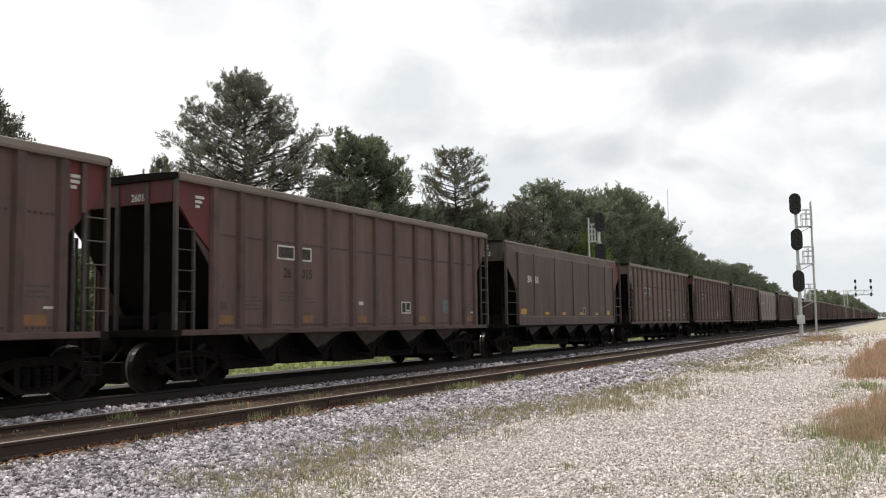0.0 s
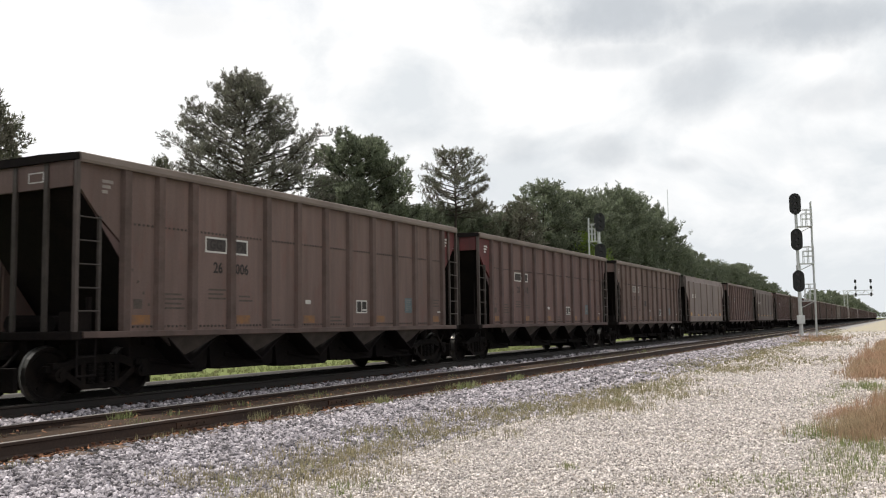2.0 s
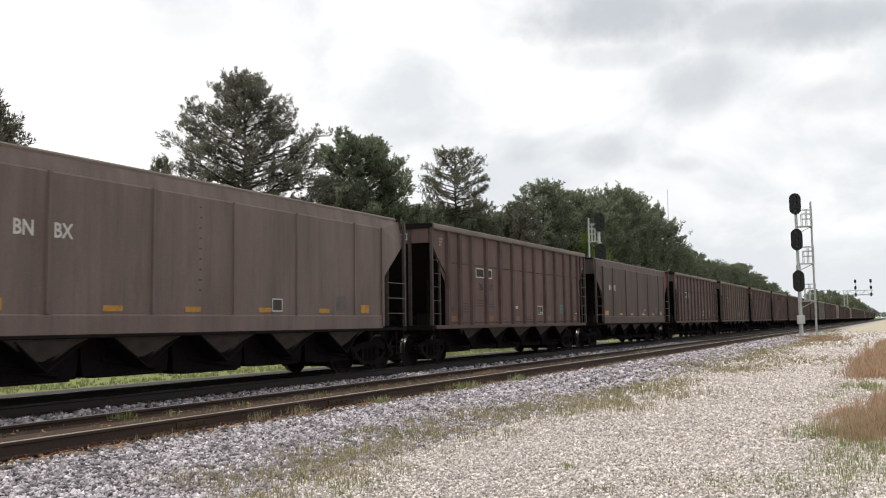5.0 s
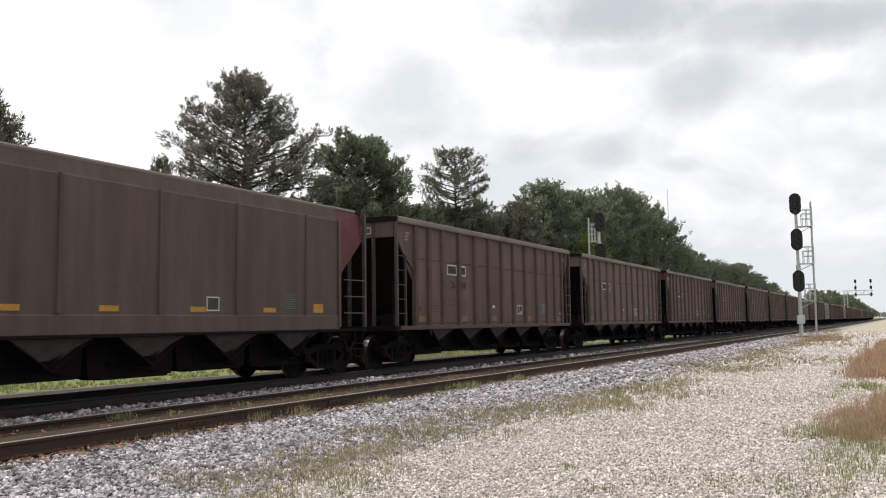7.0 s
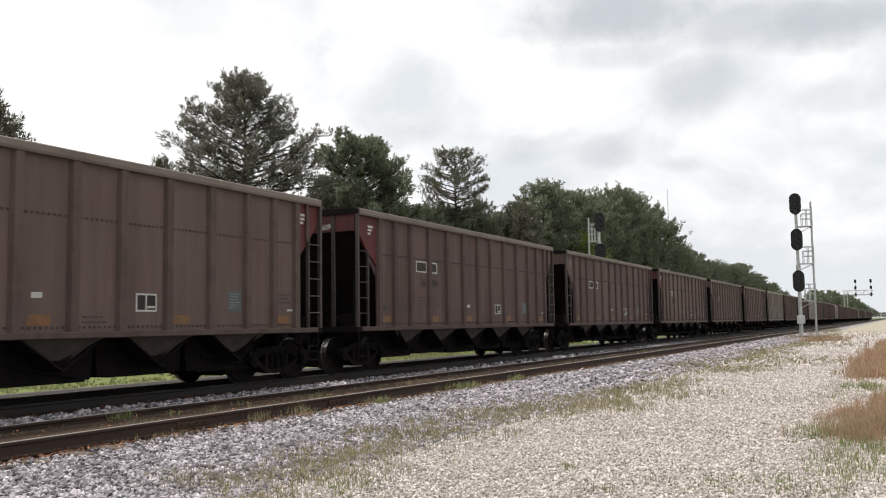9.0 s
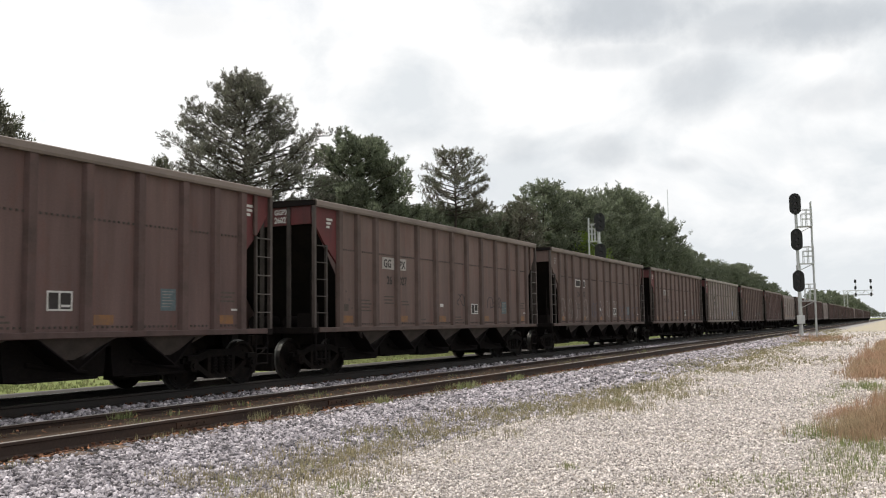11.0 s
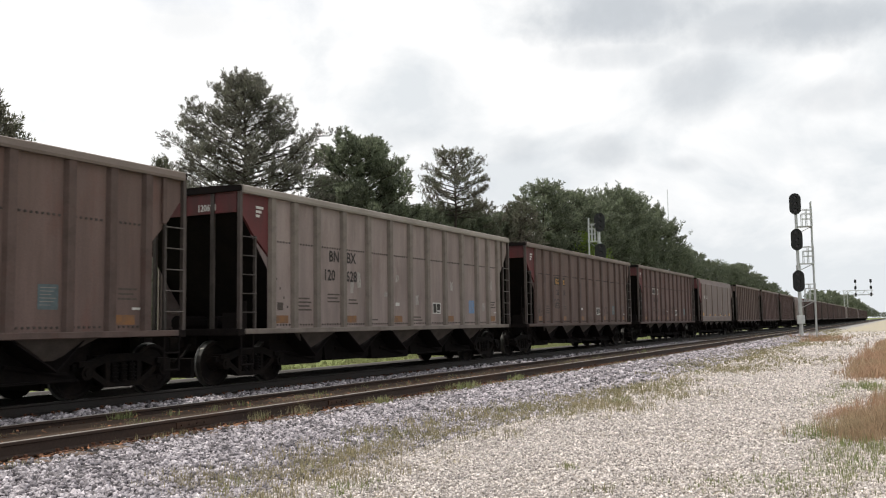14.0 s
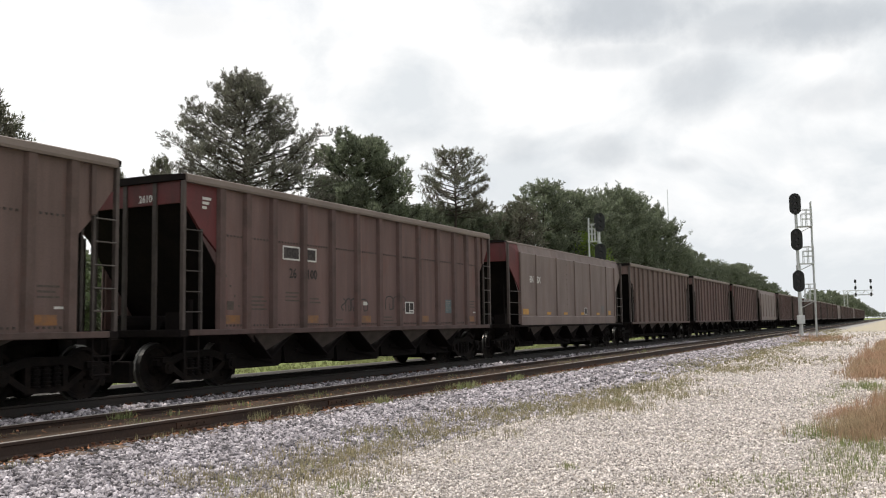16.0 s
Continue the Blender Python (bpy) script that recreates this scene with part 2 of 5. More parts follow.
M["iron"] = mat("rusty_spike_iron", (0.14, 0.062, 0.035), 0.85, 0.1, 0.35, 6, 40, 0.3)
M["alu"] = mat("galvanised_steel", (0.52, 0.53, 0.53), 0.45, 0.55, 0.1, 3, 40, 0.05)
M["concrete"] = mat("grey_concrete", (0.33, 0.32, 0.30), 0.9, 0, 0.2, 3, 40, 0.3)
M["signalblack"] = mat("matt_black_signal_sheet", (0.012, 0.012, 0.013), 0.6, 0, 0.2, 3, 40, 0.03)
M["lens"] = mat("dark_signal_lens", (0.03, 0.02, 0.02), 0.12, 0, 0.1, 5, 40, 0)
M["bark"] = mat("pine_bark", (0.058, 0.044, 0.036), 0.95, 0, 0.35, 3, 30, 0.6, (0.036, 0.028, 0.023), 0.5, stretch=(1, 1, 0.25))
M["needle"] = mat("pine_needles", (0.175, 0.174, 0.138), 0.75, 0, 0.3, 0.6, 20, 0, (0.150, 0.142, 0.122), 0.5, per_piece=0.45, island=True, spec=0.3, thin=0.45)
M["needle2"] = mat("grey_green_needles", (0.165, 0.172, 0.122), 0.8, 0, 0.3, 0.6, 20, 0, (0.15, 0.135, 0.108), 0.5, per_piece=0.45, island=True, spec=0.3, thin=0.4)
M["needle_green"] = mat("green_pine_needles", (0.185, 0.212, 0.142), 0.75, 0, 0.3, 0.5, 20, 0, (0.150, 0.165, 0.118), 0.5, per_piece=0.5, island=True, spec=0.3, thin=0.48)
M["leaf"] = mat("fresh_green_leaves", (0.095, 0.122, 0.055), 0.7, 0, 0.3, 0.6, 20, 0, (0.07, 0.09, 0.045), 0.5, per_piece=0.45, island=True, spec=0.25, thin=0.35)
M["lime"] = mat("bright_young_leaves", (0.19, 0.26, 0.05), 0.7, 0, 0.25, 0.6, 20, 0, (0.13, 0.19, 0.035), 0.5, per_piece=0.35, island=True, spec=0.25, thin=0.45)
M["grass"] = mat("green_grass_blades", (0.215, 0.25, 0.105), 0.8, 0, 0.3, 0.8, 20, 0, (0.27, 0.265, 0.14), 0.5, per_piece=0.4, island=True, spec=0.2, thin=0.4)
M["straw"] = mat("dry_straw_grass", (0.33, 0.285, 0.175), 0.85, 0, 0.25, 0.5, 20, 0, (0.25, 0.23, 0.125), 0.5, per_piece=0.4, island=True, spec=0.2, thin=0.25)
M["rust_grass"] = mat("reddish_dry_grass", (0.40, 0.245, 0.165), 0.85, 0, 0.25, 0.5, 20, 0, (0.36, 0.28, 0.18), 0.5, per_piece=0.35, island=True, spec=0.2, thin=0.3)


# ---- mesh helpers ----
def box(bm, x0, x1, y0, y1, z0, z1):
    v = [bm.verts.new(p) for p in ((x0, y0, z0), (x1, y0, z0), (x1, y1, z0), (x0, y1, z0), (x0, y0, z1), (x1, y0, z1), (x1, y1, z1), (x0, y1, z1))]
    for f in ((3, 2, 1, 0), (4, 5, 6, 7), (0, 1, 5, 4), (1, 2, 6, 5), (2, 3, 7, 6), (3, 0, 4, 7)):
        bm.faces.new([v[i] for i in f])
    return v


def tube(bm, a, b, r0, r1=None, n=8, caps=True):
    a, b = Vector(a), Vector(b)
    r1 = r0 if r1 is None else r1
    d = (b - a).normalized()
    u = d.orthogonal().normalized()
    w = d.cross(u)
    ring = []
    for p, r in ((a, r0), (b, r1)):
        ring.append([bm.verts.new(p + (u * math.cos(6.2832 * i / n) + w * math.sin(6.2832 * i / n)) * r) for i in range(n)])
    for i in range(n):
        bm.faces.new((ring[0][i], ring[0][(i + 1) % n], ring[1][(i + 1) % n], ring[1][i]))
    if caps:
        bm.faces.new(ring[0][::-1]); bm.faces.new(ring[1])


def prism(bm, outline, axis, a, b):
    """Extrude a closed outline of 2D points along an axis from a to b."""
    def at(p, h):
        return {"x": (h, p[0], p[1]), "y": (p[0], h, p[1]), "z": (p[0], p[1], h)}[axis]
    lo = [bm.verts.new(at(p, a)) for p in outline]
    hi = [bm.verts.new(at(p, b)) for p in outline]
    n = len(outline)
    bm.faces.new(lo[::-1]); bm.faces.new(hi)
    for i in range(n):
        bm.faces.new((lo[i], lo[(i + 1) % n], hi[(i + 1) % n], hi[i]))


def mesh_of(bm, name, material, bevel=0.0, smooth=False):
    bmesh.ops.recalc_face_normals(bm, faces=bm.faces)
    if bevel:
        bmesh.ops.bevel(bm, geom=[e for e in bm.edges if len(e.link_faces) == 2 and e.calc_face_angle(0) > 0.5], offset=bevel, segments=1, affect="EDGES")
    me = bpy.data.meshes.new(name)
    bm.to_mesh(me)
    bm.free()
    if material:
        me.materials.append(material)
    if smooth:
        me.shade_smooth()
    return me


def part(name, data, material=None, parent=None, label="", at=None, bevel=0.0, smooth=False):
    """Link a bmesh, or a mesh that is shared, as one object under its thing."""
    me = mesh_of(data, name, material, bevel, smooth) if isinstance(data, bmesh.types.BMesh) else data
    ob = new(name, me)
    if parent:
        ob.parent = parent
    if at is not None:
        ob.matrix_basis = at
    if label:
        ob["label"] = label
    return ob


def thing(name, at=None, **tags):
    ob = new(name)
    ob.empty_display_size = 0.3
    if at is not None:
        ob.matrix_basis = at
    return tagged(ob, **tags)


def raw_mesh(name, verts, faces, material):
    """verts (n,3) and faces (m,k) arrays, quickly."""
    verts, faces = np.asarray(verts, np.float32), np.asarray(faces, np.int32)
    me = bpy.data.meshes.new(name)
    m, k = faces.shape
    me.vertices.add(len(verts)); me.vertices.foreach_set("co", verts.ravel())
    me.loops.add(m * k); me.loops.foreach_set("vertex_index", faces.ravel())
    me.polygons.add(m); me.polygons.foreach_set("loop_start", np.arange(0, m * k, k, dtype=np.int32))
    me.update(calc_edges=True)
    me.materials.append(material)
    return me


TEXT_CACHE = {}


def text_mesh(body, size, material, narrow=1.0):
    """Lettering with the built-in font, as a thin mesh in the local x (right) / y (up) plane."""
    key = (body, size, material.name, narrow)
    if key not in TEXT_CACHE:
        cu = bpy.data.curves.new("lettering", "FONT")
        cu.body, cu.size, cu.resolution_u, cu.extrude, cu.offset = body, size, 2, 0.001, size * 0.022
        ob = bpy.data.objects.new("lettering", cu)
        me = bpy.data.meshes.new_from_object(ob)
        for v in me.vertices:
            v.co.x *= narrow
        me.materials.clear(); me.materials.append(material)
        bpy.data.objects.remove(ob)
        TEXT_CACHE[key] = me
    return TEXT_CACHE[key]


# ---- ground: one sheet with the track bed, its shoulder, the gravel way and the grass verge ----
def ground_height(x):
    xs = (-4000, -60, -20, -17.6, -16.9, -16.1, -15.0, -10.04, -9.9, -8.8, -8.75, -7.75, -6.1, -4.5, 4000)
    zs = (-0.6, -0.6, -0.55, -0.36, -0.16, -0.08, -0.215, -0.215, -0.07, -0.07, -0.19, -0.215, -0.36, -0.40, -0.40)
    return np.interp(x, xs, zs)


def ground_material():
    m = bpy.data.materials.new("ground_cover")
    m.use_nodes = True
    nt = m.node_tree
    N, L = nt.nodes.new, nt.links.new
    bs = nt.nodes["Principled BSDF"]
    tc, sep = N("ShaderNodeTexCoord"), N("ShaderNodeSeparateXYZ")
    L(tc.outputs["Object"], sep.inputs[0])
    wob = N("ShaderNodeTexNoise"); wob.inputs["Scale"].default_value = 0.35; wob.inputs["Detail"].default_value = 6
    L(tc.outputs["Object"], wob.inputs["Vector"])
    off = N("ShaderNodeMath"); off.operation = "MULTIPLY_ADD"; off.inputs[1].default_value = 3.2; off.inputs[2].default_value = -1.6
    L(wob.outputs[0], off.inputs[0])
    px = N("ShaderNodeMath"); px.operation = "ADD"
    L(sep.outputs[0], px.inputs[0]); L(off.outputs[0], px.inputs[1])
    fine = N("ShaderNodeTexNoise"); fine.inputs["Scale"].default_value = 18; fine.inputs["Detail"].default_value = 5
    L(tc.outputs["Object"], fine.inputs["Vector"])
    mid = N("ShaderNodeTexNoise"); mid.inputs["Scale"].default_value = 0.9; mid.inputs["Detail"].default_value = 6
    L(tc.outputs["Object"], mid.inputs["Vector"])

    def blend(fac, a, b):
        x = N("ShaderNodeMix"); x.data_type = "RGBA"
        L(fac, x.inputs[0])
        for k, c in ((6, a), (7, b)):
            if isinstance(c, tuple):
                x.inputs[k].default_value = (*c, 1)
            else:
                L(c, x.inputs[k])
        return x.outputs[2]

    def step(src, lo, hi):
        r = N("ShaderNodeMapRange"); r.inputs[1].default_value, r.inputs[2].default_value = lo, hi
        L(src, r.inputs[0])
        return r.outputs[0]

    meadow = blend(fine.outputs[0], (0.105, 0.135, 0.04), (0.21, 0.235, 0.085))
    # oily ballast, darkened further to carry the train's shade
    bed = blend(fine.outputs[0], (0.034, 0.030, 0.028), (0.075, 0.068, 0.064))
    gravel = blend(fine.outputs[0], (0.26, 0.235, 0.213), (0.43, 0.395, 0.36))
    dry = blend(fine.outputs[0], (0.33, 0.285, 0.19), (0.46, 0.41, 0.30))
    way = blend(step(mid.outputs[0], 0.56, 0.70), gravel, dry)
    # pale band on the far crest: sunlight on ballast, put in as colour
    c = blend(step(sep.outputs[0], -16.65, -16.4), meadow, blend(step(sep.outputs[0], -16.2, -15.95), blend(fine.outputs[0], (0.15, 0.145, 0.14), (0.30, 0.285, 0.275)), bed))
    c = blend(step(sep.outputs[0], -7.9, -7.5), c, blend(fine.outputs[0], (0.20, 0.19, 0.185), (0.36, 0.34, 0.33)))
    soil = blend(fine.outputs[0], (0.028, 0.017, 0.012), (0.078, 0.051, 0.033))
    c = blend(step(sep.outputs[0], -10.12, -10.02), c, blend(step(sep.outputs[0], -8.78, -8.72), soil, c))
    c = blend(step(px.outputs[0], -6.6, -5.9), c, way)
    far = N("ShaderNodeMath"); far.operation = "MULTIPLY"
    L(step(sep.outputs[1], 45, 130), far.inputs[0]); L(step(mid.outputs[0], 0.36, 0.56), far.inputs[1])
    c = blend(step(px.outputs[0], -6.6, -5.9), c, blend(far.outputs[0], c, dry))
    c = blend(step(px.outputs[0], -0.9, 0.2), c, dry)
    c = blend(step(sep.outputs[0], 1.5, 4.0), c, meadow)
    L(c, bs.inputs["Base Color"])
    bs.inputs["Roughness"].default_value = 0.95
    bs.inputs["Specular IOR Level"].default_value = 0.2
    b = N("ShaderNodeBump"); b.inputs["Strength"].default_value = 0.6; b.inputs["Distance"].default_value = 0.03
    L(fine.outputs[0], b.inputs["Height"]); L(b.outputs[0], bs.inputs["Normal"])
    return m


def make_ground():
    xs = np.unique(np.concatenate([[-3500, -900, -300, -120, -60, -35], np.arange(-22, 6.01, 0.5), [-17.6, -16.9, -16.1, -15.0, -10.04, -9.9, -8.8, -8.75, -7.75, -6.1], [10, 20, 50, 150, 600, 3500]]))
    ys = np.concatenate([[-3000, -600, -150, -50, -20, -8], np.arange(0, 60, 0.75), np.arange(60, 200, 5), [220, 300, 400, 600, 900, 1500, 2500, 4500]])
    X, Y = np.meshgrid(xs, ys)
    Z = ground_height(X)
    rng = np.random.default_rng(3)
    near = (X > -7.6) & (X < 6) & (Y > 0) & (Y < 60)
    Z = Z + np.where(near, rng.normal(-0.006, 0.004, X.shape), 0)
    V = np.stack([X, Y, Z], -1).reshape(-1, 3)
    nx, ny = len(xs), len(ys)
    i = (np.arange(ny - 1)[:, None] * nx + np.arange(nx - 1)[None]).ravel()
    F = np.stack([i, i + 1, i + nx + 1, i + nx], -1)
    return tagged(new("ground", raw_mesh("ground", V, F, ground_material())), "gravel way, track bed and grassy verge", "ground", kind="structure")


make_ground()

# ---- the two tracks ----
NEAR_X, TRAIN_X = -9.394, -13.44
RAIL_OUT = [(-0.075, -0.18), (0.075, -0.18), (0.075, -0.165), (0.014, -0.145), (0.010, -0.05), (0.036, -0.035), (0.037, -0.008), (0.030, -0.0025), (-0.030, -0.0025), (-0.037, -0.008), (-0.036, -0.035), (-0.010, -0.05), (-0.014, -0.145), (-0.075, -0.165)]


def make_track(name, x, label, shiny, steel, top):
    tr = thing(name, pose(x, 0, 0), label=label, category="railway track", kind="structure")
    bm = bmesh.new(); prism(bm, RAIL_OUT, "y", -30, 1400)
    rail = mesh_of(bm, "rail", M[steel])
    bm = bmesh.new(); prism(bm, [(-0.031, -0.004), (0.031, -0.004), (0.027, 0.0), (-0.027, 0.0)], "y", -30, 1400)
    head = mesh_of(bm, "rail_head", M[top])
    for sx in (-0.754, 0.754):
        r = part("rail", rail, None, tr, at=pose(sx, 0, 0))
        part("rail_head", head, None, r, shiny)
    return tr


near_track = make_track("track_near", NEAR_X, "rusty little-used siding track on weedy ballast", "dull worn running surface", "rail", "head")
main_track = make_track("track_main", TRAIN_X, "main line track under the coal train", "worn bright running surface", "oily", "polished")


# ---- coal hopper cars; local x towards the road side, y along the train, z from the rail top ----
CAR_LEN, PITCH, FIRST, SPEED = 13.95, 15.604, 12.32, 16.567
CACHE = {}


def cached(key, make):
    if key not in CACHE:
        CACHE[key] = make()
    return CACHE[key]


def bm_boxes(*boxes):
    bm = bmesh.new()
    for b in boxes:
        box(bm, *b)
    return bm


FAR_EDGE = 0.80                     # depth of the open bay at the far end
SIDE = [(0.97, 4.0), (0.97, 1.12), (CAR_LEN - FAR_EDGE, 1.12), (CAR_LEN - FAR_EDGE, 4.0)]
CORNER = [(0.0, 3.99), (0.0, 3.62), (0.42, 3.14), (0.975, 2.68), (0.975, 3.99)]
CORNER_FAR = [(0.0, 3.99), (0.0, 3.62), (0.36, 3.14), (FAR_EDGE + 0.005, 2.68), (FAR_EDGE + 0.005, 3.99)]
POSTS = [1.04, 1.84, 2.70, 3.79, 4.93, 6.02, 7.09]
POSTS += [14.12 - p for p in POSTS[-2::-1]]
TIPS = [2.75, 4.86, 7.0, 9.12, 11.3]


def sheet_mesh(outline, x0, x1, name, material):
    bm = bmesh.new()
    for s in (1, -1):
        prism(bm, outline, "x", s * x0, s * x1)
    return mesh_of(bm, name, material)


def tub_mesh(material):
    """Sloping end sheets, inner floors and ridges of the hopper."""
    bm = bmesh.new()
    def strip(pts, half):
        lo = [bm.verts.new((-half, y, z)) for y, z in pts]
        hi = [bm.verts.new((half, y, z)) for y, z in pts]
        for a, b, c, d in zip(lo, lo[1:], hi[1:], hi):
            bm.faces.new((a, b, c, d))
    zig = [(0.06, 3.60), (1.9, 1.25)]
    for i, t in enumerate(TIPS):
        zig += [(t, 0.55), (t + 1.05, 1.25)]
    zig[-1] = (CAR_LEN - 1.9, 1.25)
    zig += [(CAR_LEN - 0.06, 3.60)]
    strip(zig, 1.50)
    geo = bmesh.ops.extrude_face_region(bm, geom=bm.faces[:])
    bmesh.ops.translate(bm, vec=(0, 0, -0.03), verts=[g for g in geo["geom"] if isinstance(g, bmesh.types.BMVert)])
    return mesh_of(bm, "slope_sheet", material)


def rivet_mesh(material, posts):
    bm = bmesh.new()
    for z in (3.035, 1.235):
        y = 1.15
        while y < 13.0:
            if min(abs(y - p) for p in posts) > 0.11:
                prism(bm, [(y - 0.019, z - 0.019), (y + 0.019, z - 0.019), (y + 0.019, z + 0.019), (y - 0.019, z + 0.019)], "x", 1.555, 1.568)
            y += 0.105
    return mesh_of(bm, "rivet_seam", material)


def chute_mesh(material, s):
    bm = bmesh.new()
    o = [bm.verts.new(p) for p in ((s * 1.52, -0.80, 1.06), (s * 1.52, 0.80, 1.06), (s * 1.30, 0.08, 0.70), (s * 1.30, -0.08, 0.70))]
    i = [bm.verts.new(p) for p in ((s * 1.47, -0.80, 1.06), (s * 1.47, 0.80, 1.06), (s * 1.25, 0.08, 0.70), (s * 1.25, -0.08, 0.70))]
    bm.faces.new(o); bm.faces.new(i[::-1])
    for a in range(4):
        bm.faces.new((o[a], i[a], i[(a + 1) % 4], o[(a + 1) % 4]))
    return mesh_of(bm, "hopper_chute", material)


def gate_mesh(material):
    """The dark outlet gate and its ridge between two rails."""
    bm = bmesh.new()
    prism(bm, [(-1.04, 1.05), (1.04, 1.05), (1.02, 0.62), (0.98, 0.36), (-0.98, 0.36), (-1.02, 0.62)], "x", -0.98, 0.98)
    for s in (-1, 1):
        tube(bm, (s * 1.0, -0.6, 0.62), (s * 1.0, 0.6, 0.44), 0.045, n=6)
        box(bm, s * 0.55, s * 1.06, -0.80, 0.80, 0.33, 0.37)
    return mesh_of(bm, "outlet_gate", material)


def side_frame_mesh(material):
    bm = bmesh.new()
    top = [(-1.12, 0.50), (-1.12, 0.60), (-0.75, 0.66), (-0.40, 0.76), (0.40, 0.76), (0.75, 0.66), (1.12, 0.60), (1.12, 0.50), (0.78, 0.48), (0.45, 0.60), (0.30, 0.62), (-0.30, 0.62), (-0.45, 0.60), (-0.78, 0.48)]
    prism(bm, top, "x", -0.06, 0.06)
    for s in (-1, 1):
        prism(bm, [(s * 0.72, 0.52), (s * 0.84, 0.47), (s * 0.42, 0.20), (s * 0.30, 0.24)], "x", -0.055, 0.055)
        box(bm, -0.05, 0.05, s * 0.36 - 0.05, s * 0.36 + 0.05, 0.24, 0.62)
        tube(bm, (-0.04, s * 0.89, 0.457), (0.15, s * 0.89, 0.457), 0.125, n=12)
        tube(bm, (0.15, s * 0.89, 0.457), (0.18, s * 0.89, 0.457), 0.07, n=8)
        box(bm, -0.1, 0.12, s * 0.89 - 0.15, s * 0.89 + 0.15, 0.55, 0.65)
    box(bm, -0.06, 0.06, -0.42, 0.42, 0.18, 0.27)
    for k in (-0.2, 0.0, 0.2):
        for c in range(5):
            tube(bm, (0.02, k, 0.27 + c * 0.065), (0.02, k, 0.30 + c * 0.065), 0.085, n=8)
        tube(bm, (0.02, k, 0.27), (0.02, k, 0.6), 0.06, n=6)
    return mesh_of(bm, "side_frame", material)


def wheelset_mesh():
    bm = bmesh.new()
    n = 20
    def lathe(profile, sx):
        rings = []
        for x, r in profile:
            rings.append([bm.verts.new((sx * x, r * math.cos(6.2832 * i / n), r * math.sin(6.2832 * i / n))) for i in range(n)])
        for a, b in zip(rings, rings[1:]):
            for i in range(n):
                bm.faces.new((a[i], a[(i + 1) % n], b[(i + 1) % n], b[i]))
    for sx in (-1, 1):
        lathe([(0.685, 0.10), (0.685, 0.15), (0.70, 0.36), (0.685, 0.40), (0.685, 0.482), (0.715, 0.485), (0.725, 0.462), (0.825, 0.455), (0.825, 0.395), (0.775, 0.36), (0.755, 0.16), (0.83, 0.14), (0.83, 0.085)], sx)
        for h in range(2):
            a = h * math.pi
            tube(bm, (sx * 0.765, 0.27 * math.cos(a), 0.27 * math.sin(a)), (sx * 0.79, 0.27 * math.cos(a), 0.27 * math.sin(a)), 0.035, n=6)
    tube(bm, (-1.0, 0, 0), (1.0, 0, 0), 0.085, n=12)
    bmesh.ops.recalc_face_normals(bm, faces=bm.faces)
    me = mesh_of(bm, "wheelset", M["truck"])
    me.materials.append(M["tread"])
    for p in me.polygons:
        r = [math.hypot(me.vertices[v].co.y, me.vertices[v].co.z) for v in p.vertices]
        if min(r) > 0.45:
            p.material_index = 1
    return me


WHEELS = []


def add_truck(car, y, k):
    tk = part("truck", cached("bolster", lambda: mesh_of(bm_boxes((-0.93, 0.93, -0.30, 0.30, 0.20, 0.72), (-0.35, 0.35, -0.3, 0.3, 0.7, 0.95)), "truck", M["truck"], 0.015)), None, car, "black greasy two-axle truck", at=pose(0, y, 0))
    sf = cached("sideframe", lambda: side_frame_mesh(M["truck"]))
    for s in (1, -1):
        part("side_frame", sf, None, tk, at=pose(s * 0.99, 0, 0) @ (Matrix.Identity(4) if s > 0 else pose(0, 0, 0, 0, 0, 180)))
    bb = cached("beam", lambda: mesh_of(bm_boxes((-0.72, 0.72, -0.05, 0.05, 0.14, 0.54)), "brake_beam", M["truck"], 0.01))
    for y in (-1.43, -0.42, 0.42, 1.43) if k < 19 else ():
        part("brake_beam", bb, None, tk, at=pose(0, y, 0.05 if abs(y) > 1 else 0))
    ws = cached("wheelset", wheelset_mesh)
    for w in (-0.89, 0.89):
        WHEELS.append((k, part("wheelset", ws, None, tk, "dark steel wheelset with bright treads", at=pose(0, w, 0.457))))
    return tk


def rung_mesh(material, y_in):
    bm = bmesh.new()
    tube(bm, (1.63, 0.0, 0), (1.63, y_in, 0), 0.014, n=6)
    return mesh_of(bm, "ladder_rung", material)


def add_rungs(car, flip, side, y_in, levels):
    # near-end rungs use the darker steel
    steel = "grab" if flip is FLIP else "ladder"
    me = cached(("rung", y_in, steel), lambda: rung_mesh(M[steel], y_in))
    for z in levels:
        part("ladder_rung", me, None, car, at=flip @ pose(0, 0, z) @ Matrix.Diagonal((side, 1, 1, 1)))


def stirrup_mesh(material):
    bm = bmesh.new()
    for y in (0.05, 0.42):
        tube(bm, (1.58, y, 1.06), (1.58, y, 0.42), 0.02, n=6)
    for z in (0.44, 0.75):
        tube(bm, (1.58, 0.05, z), (1.58, 0.42, z), 0.02, n=6)
    return mesh_of(bm, "stirrup_step", material)


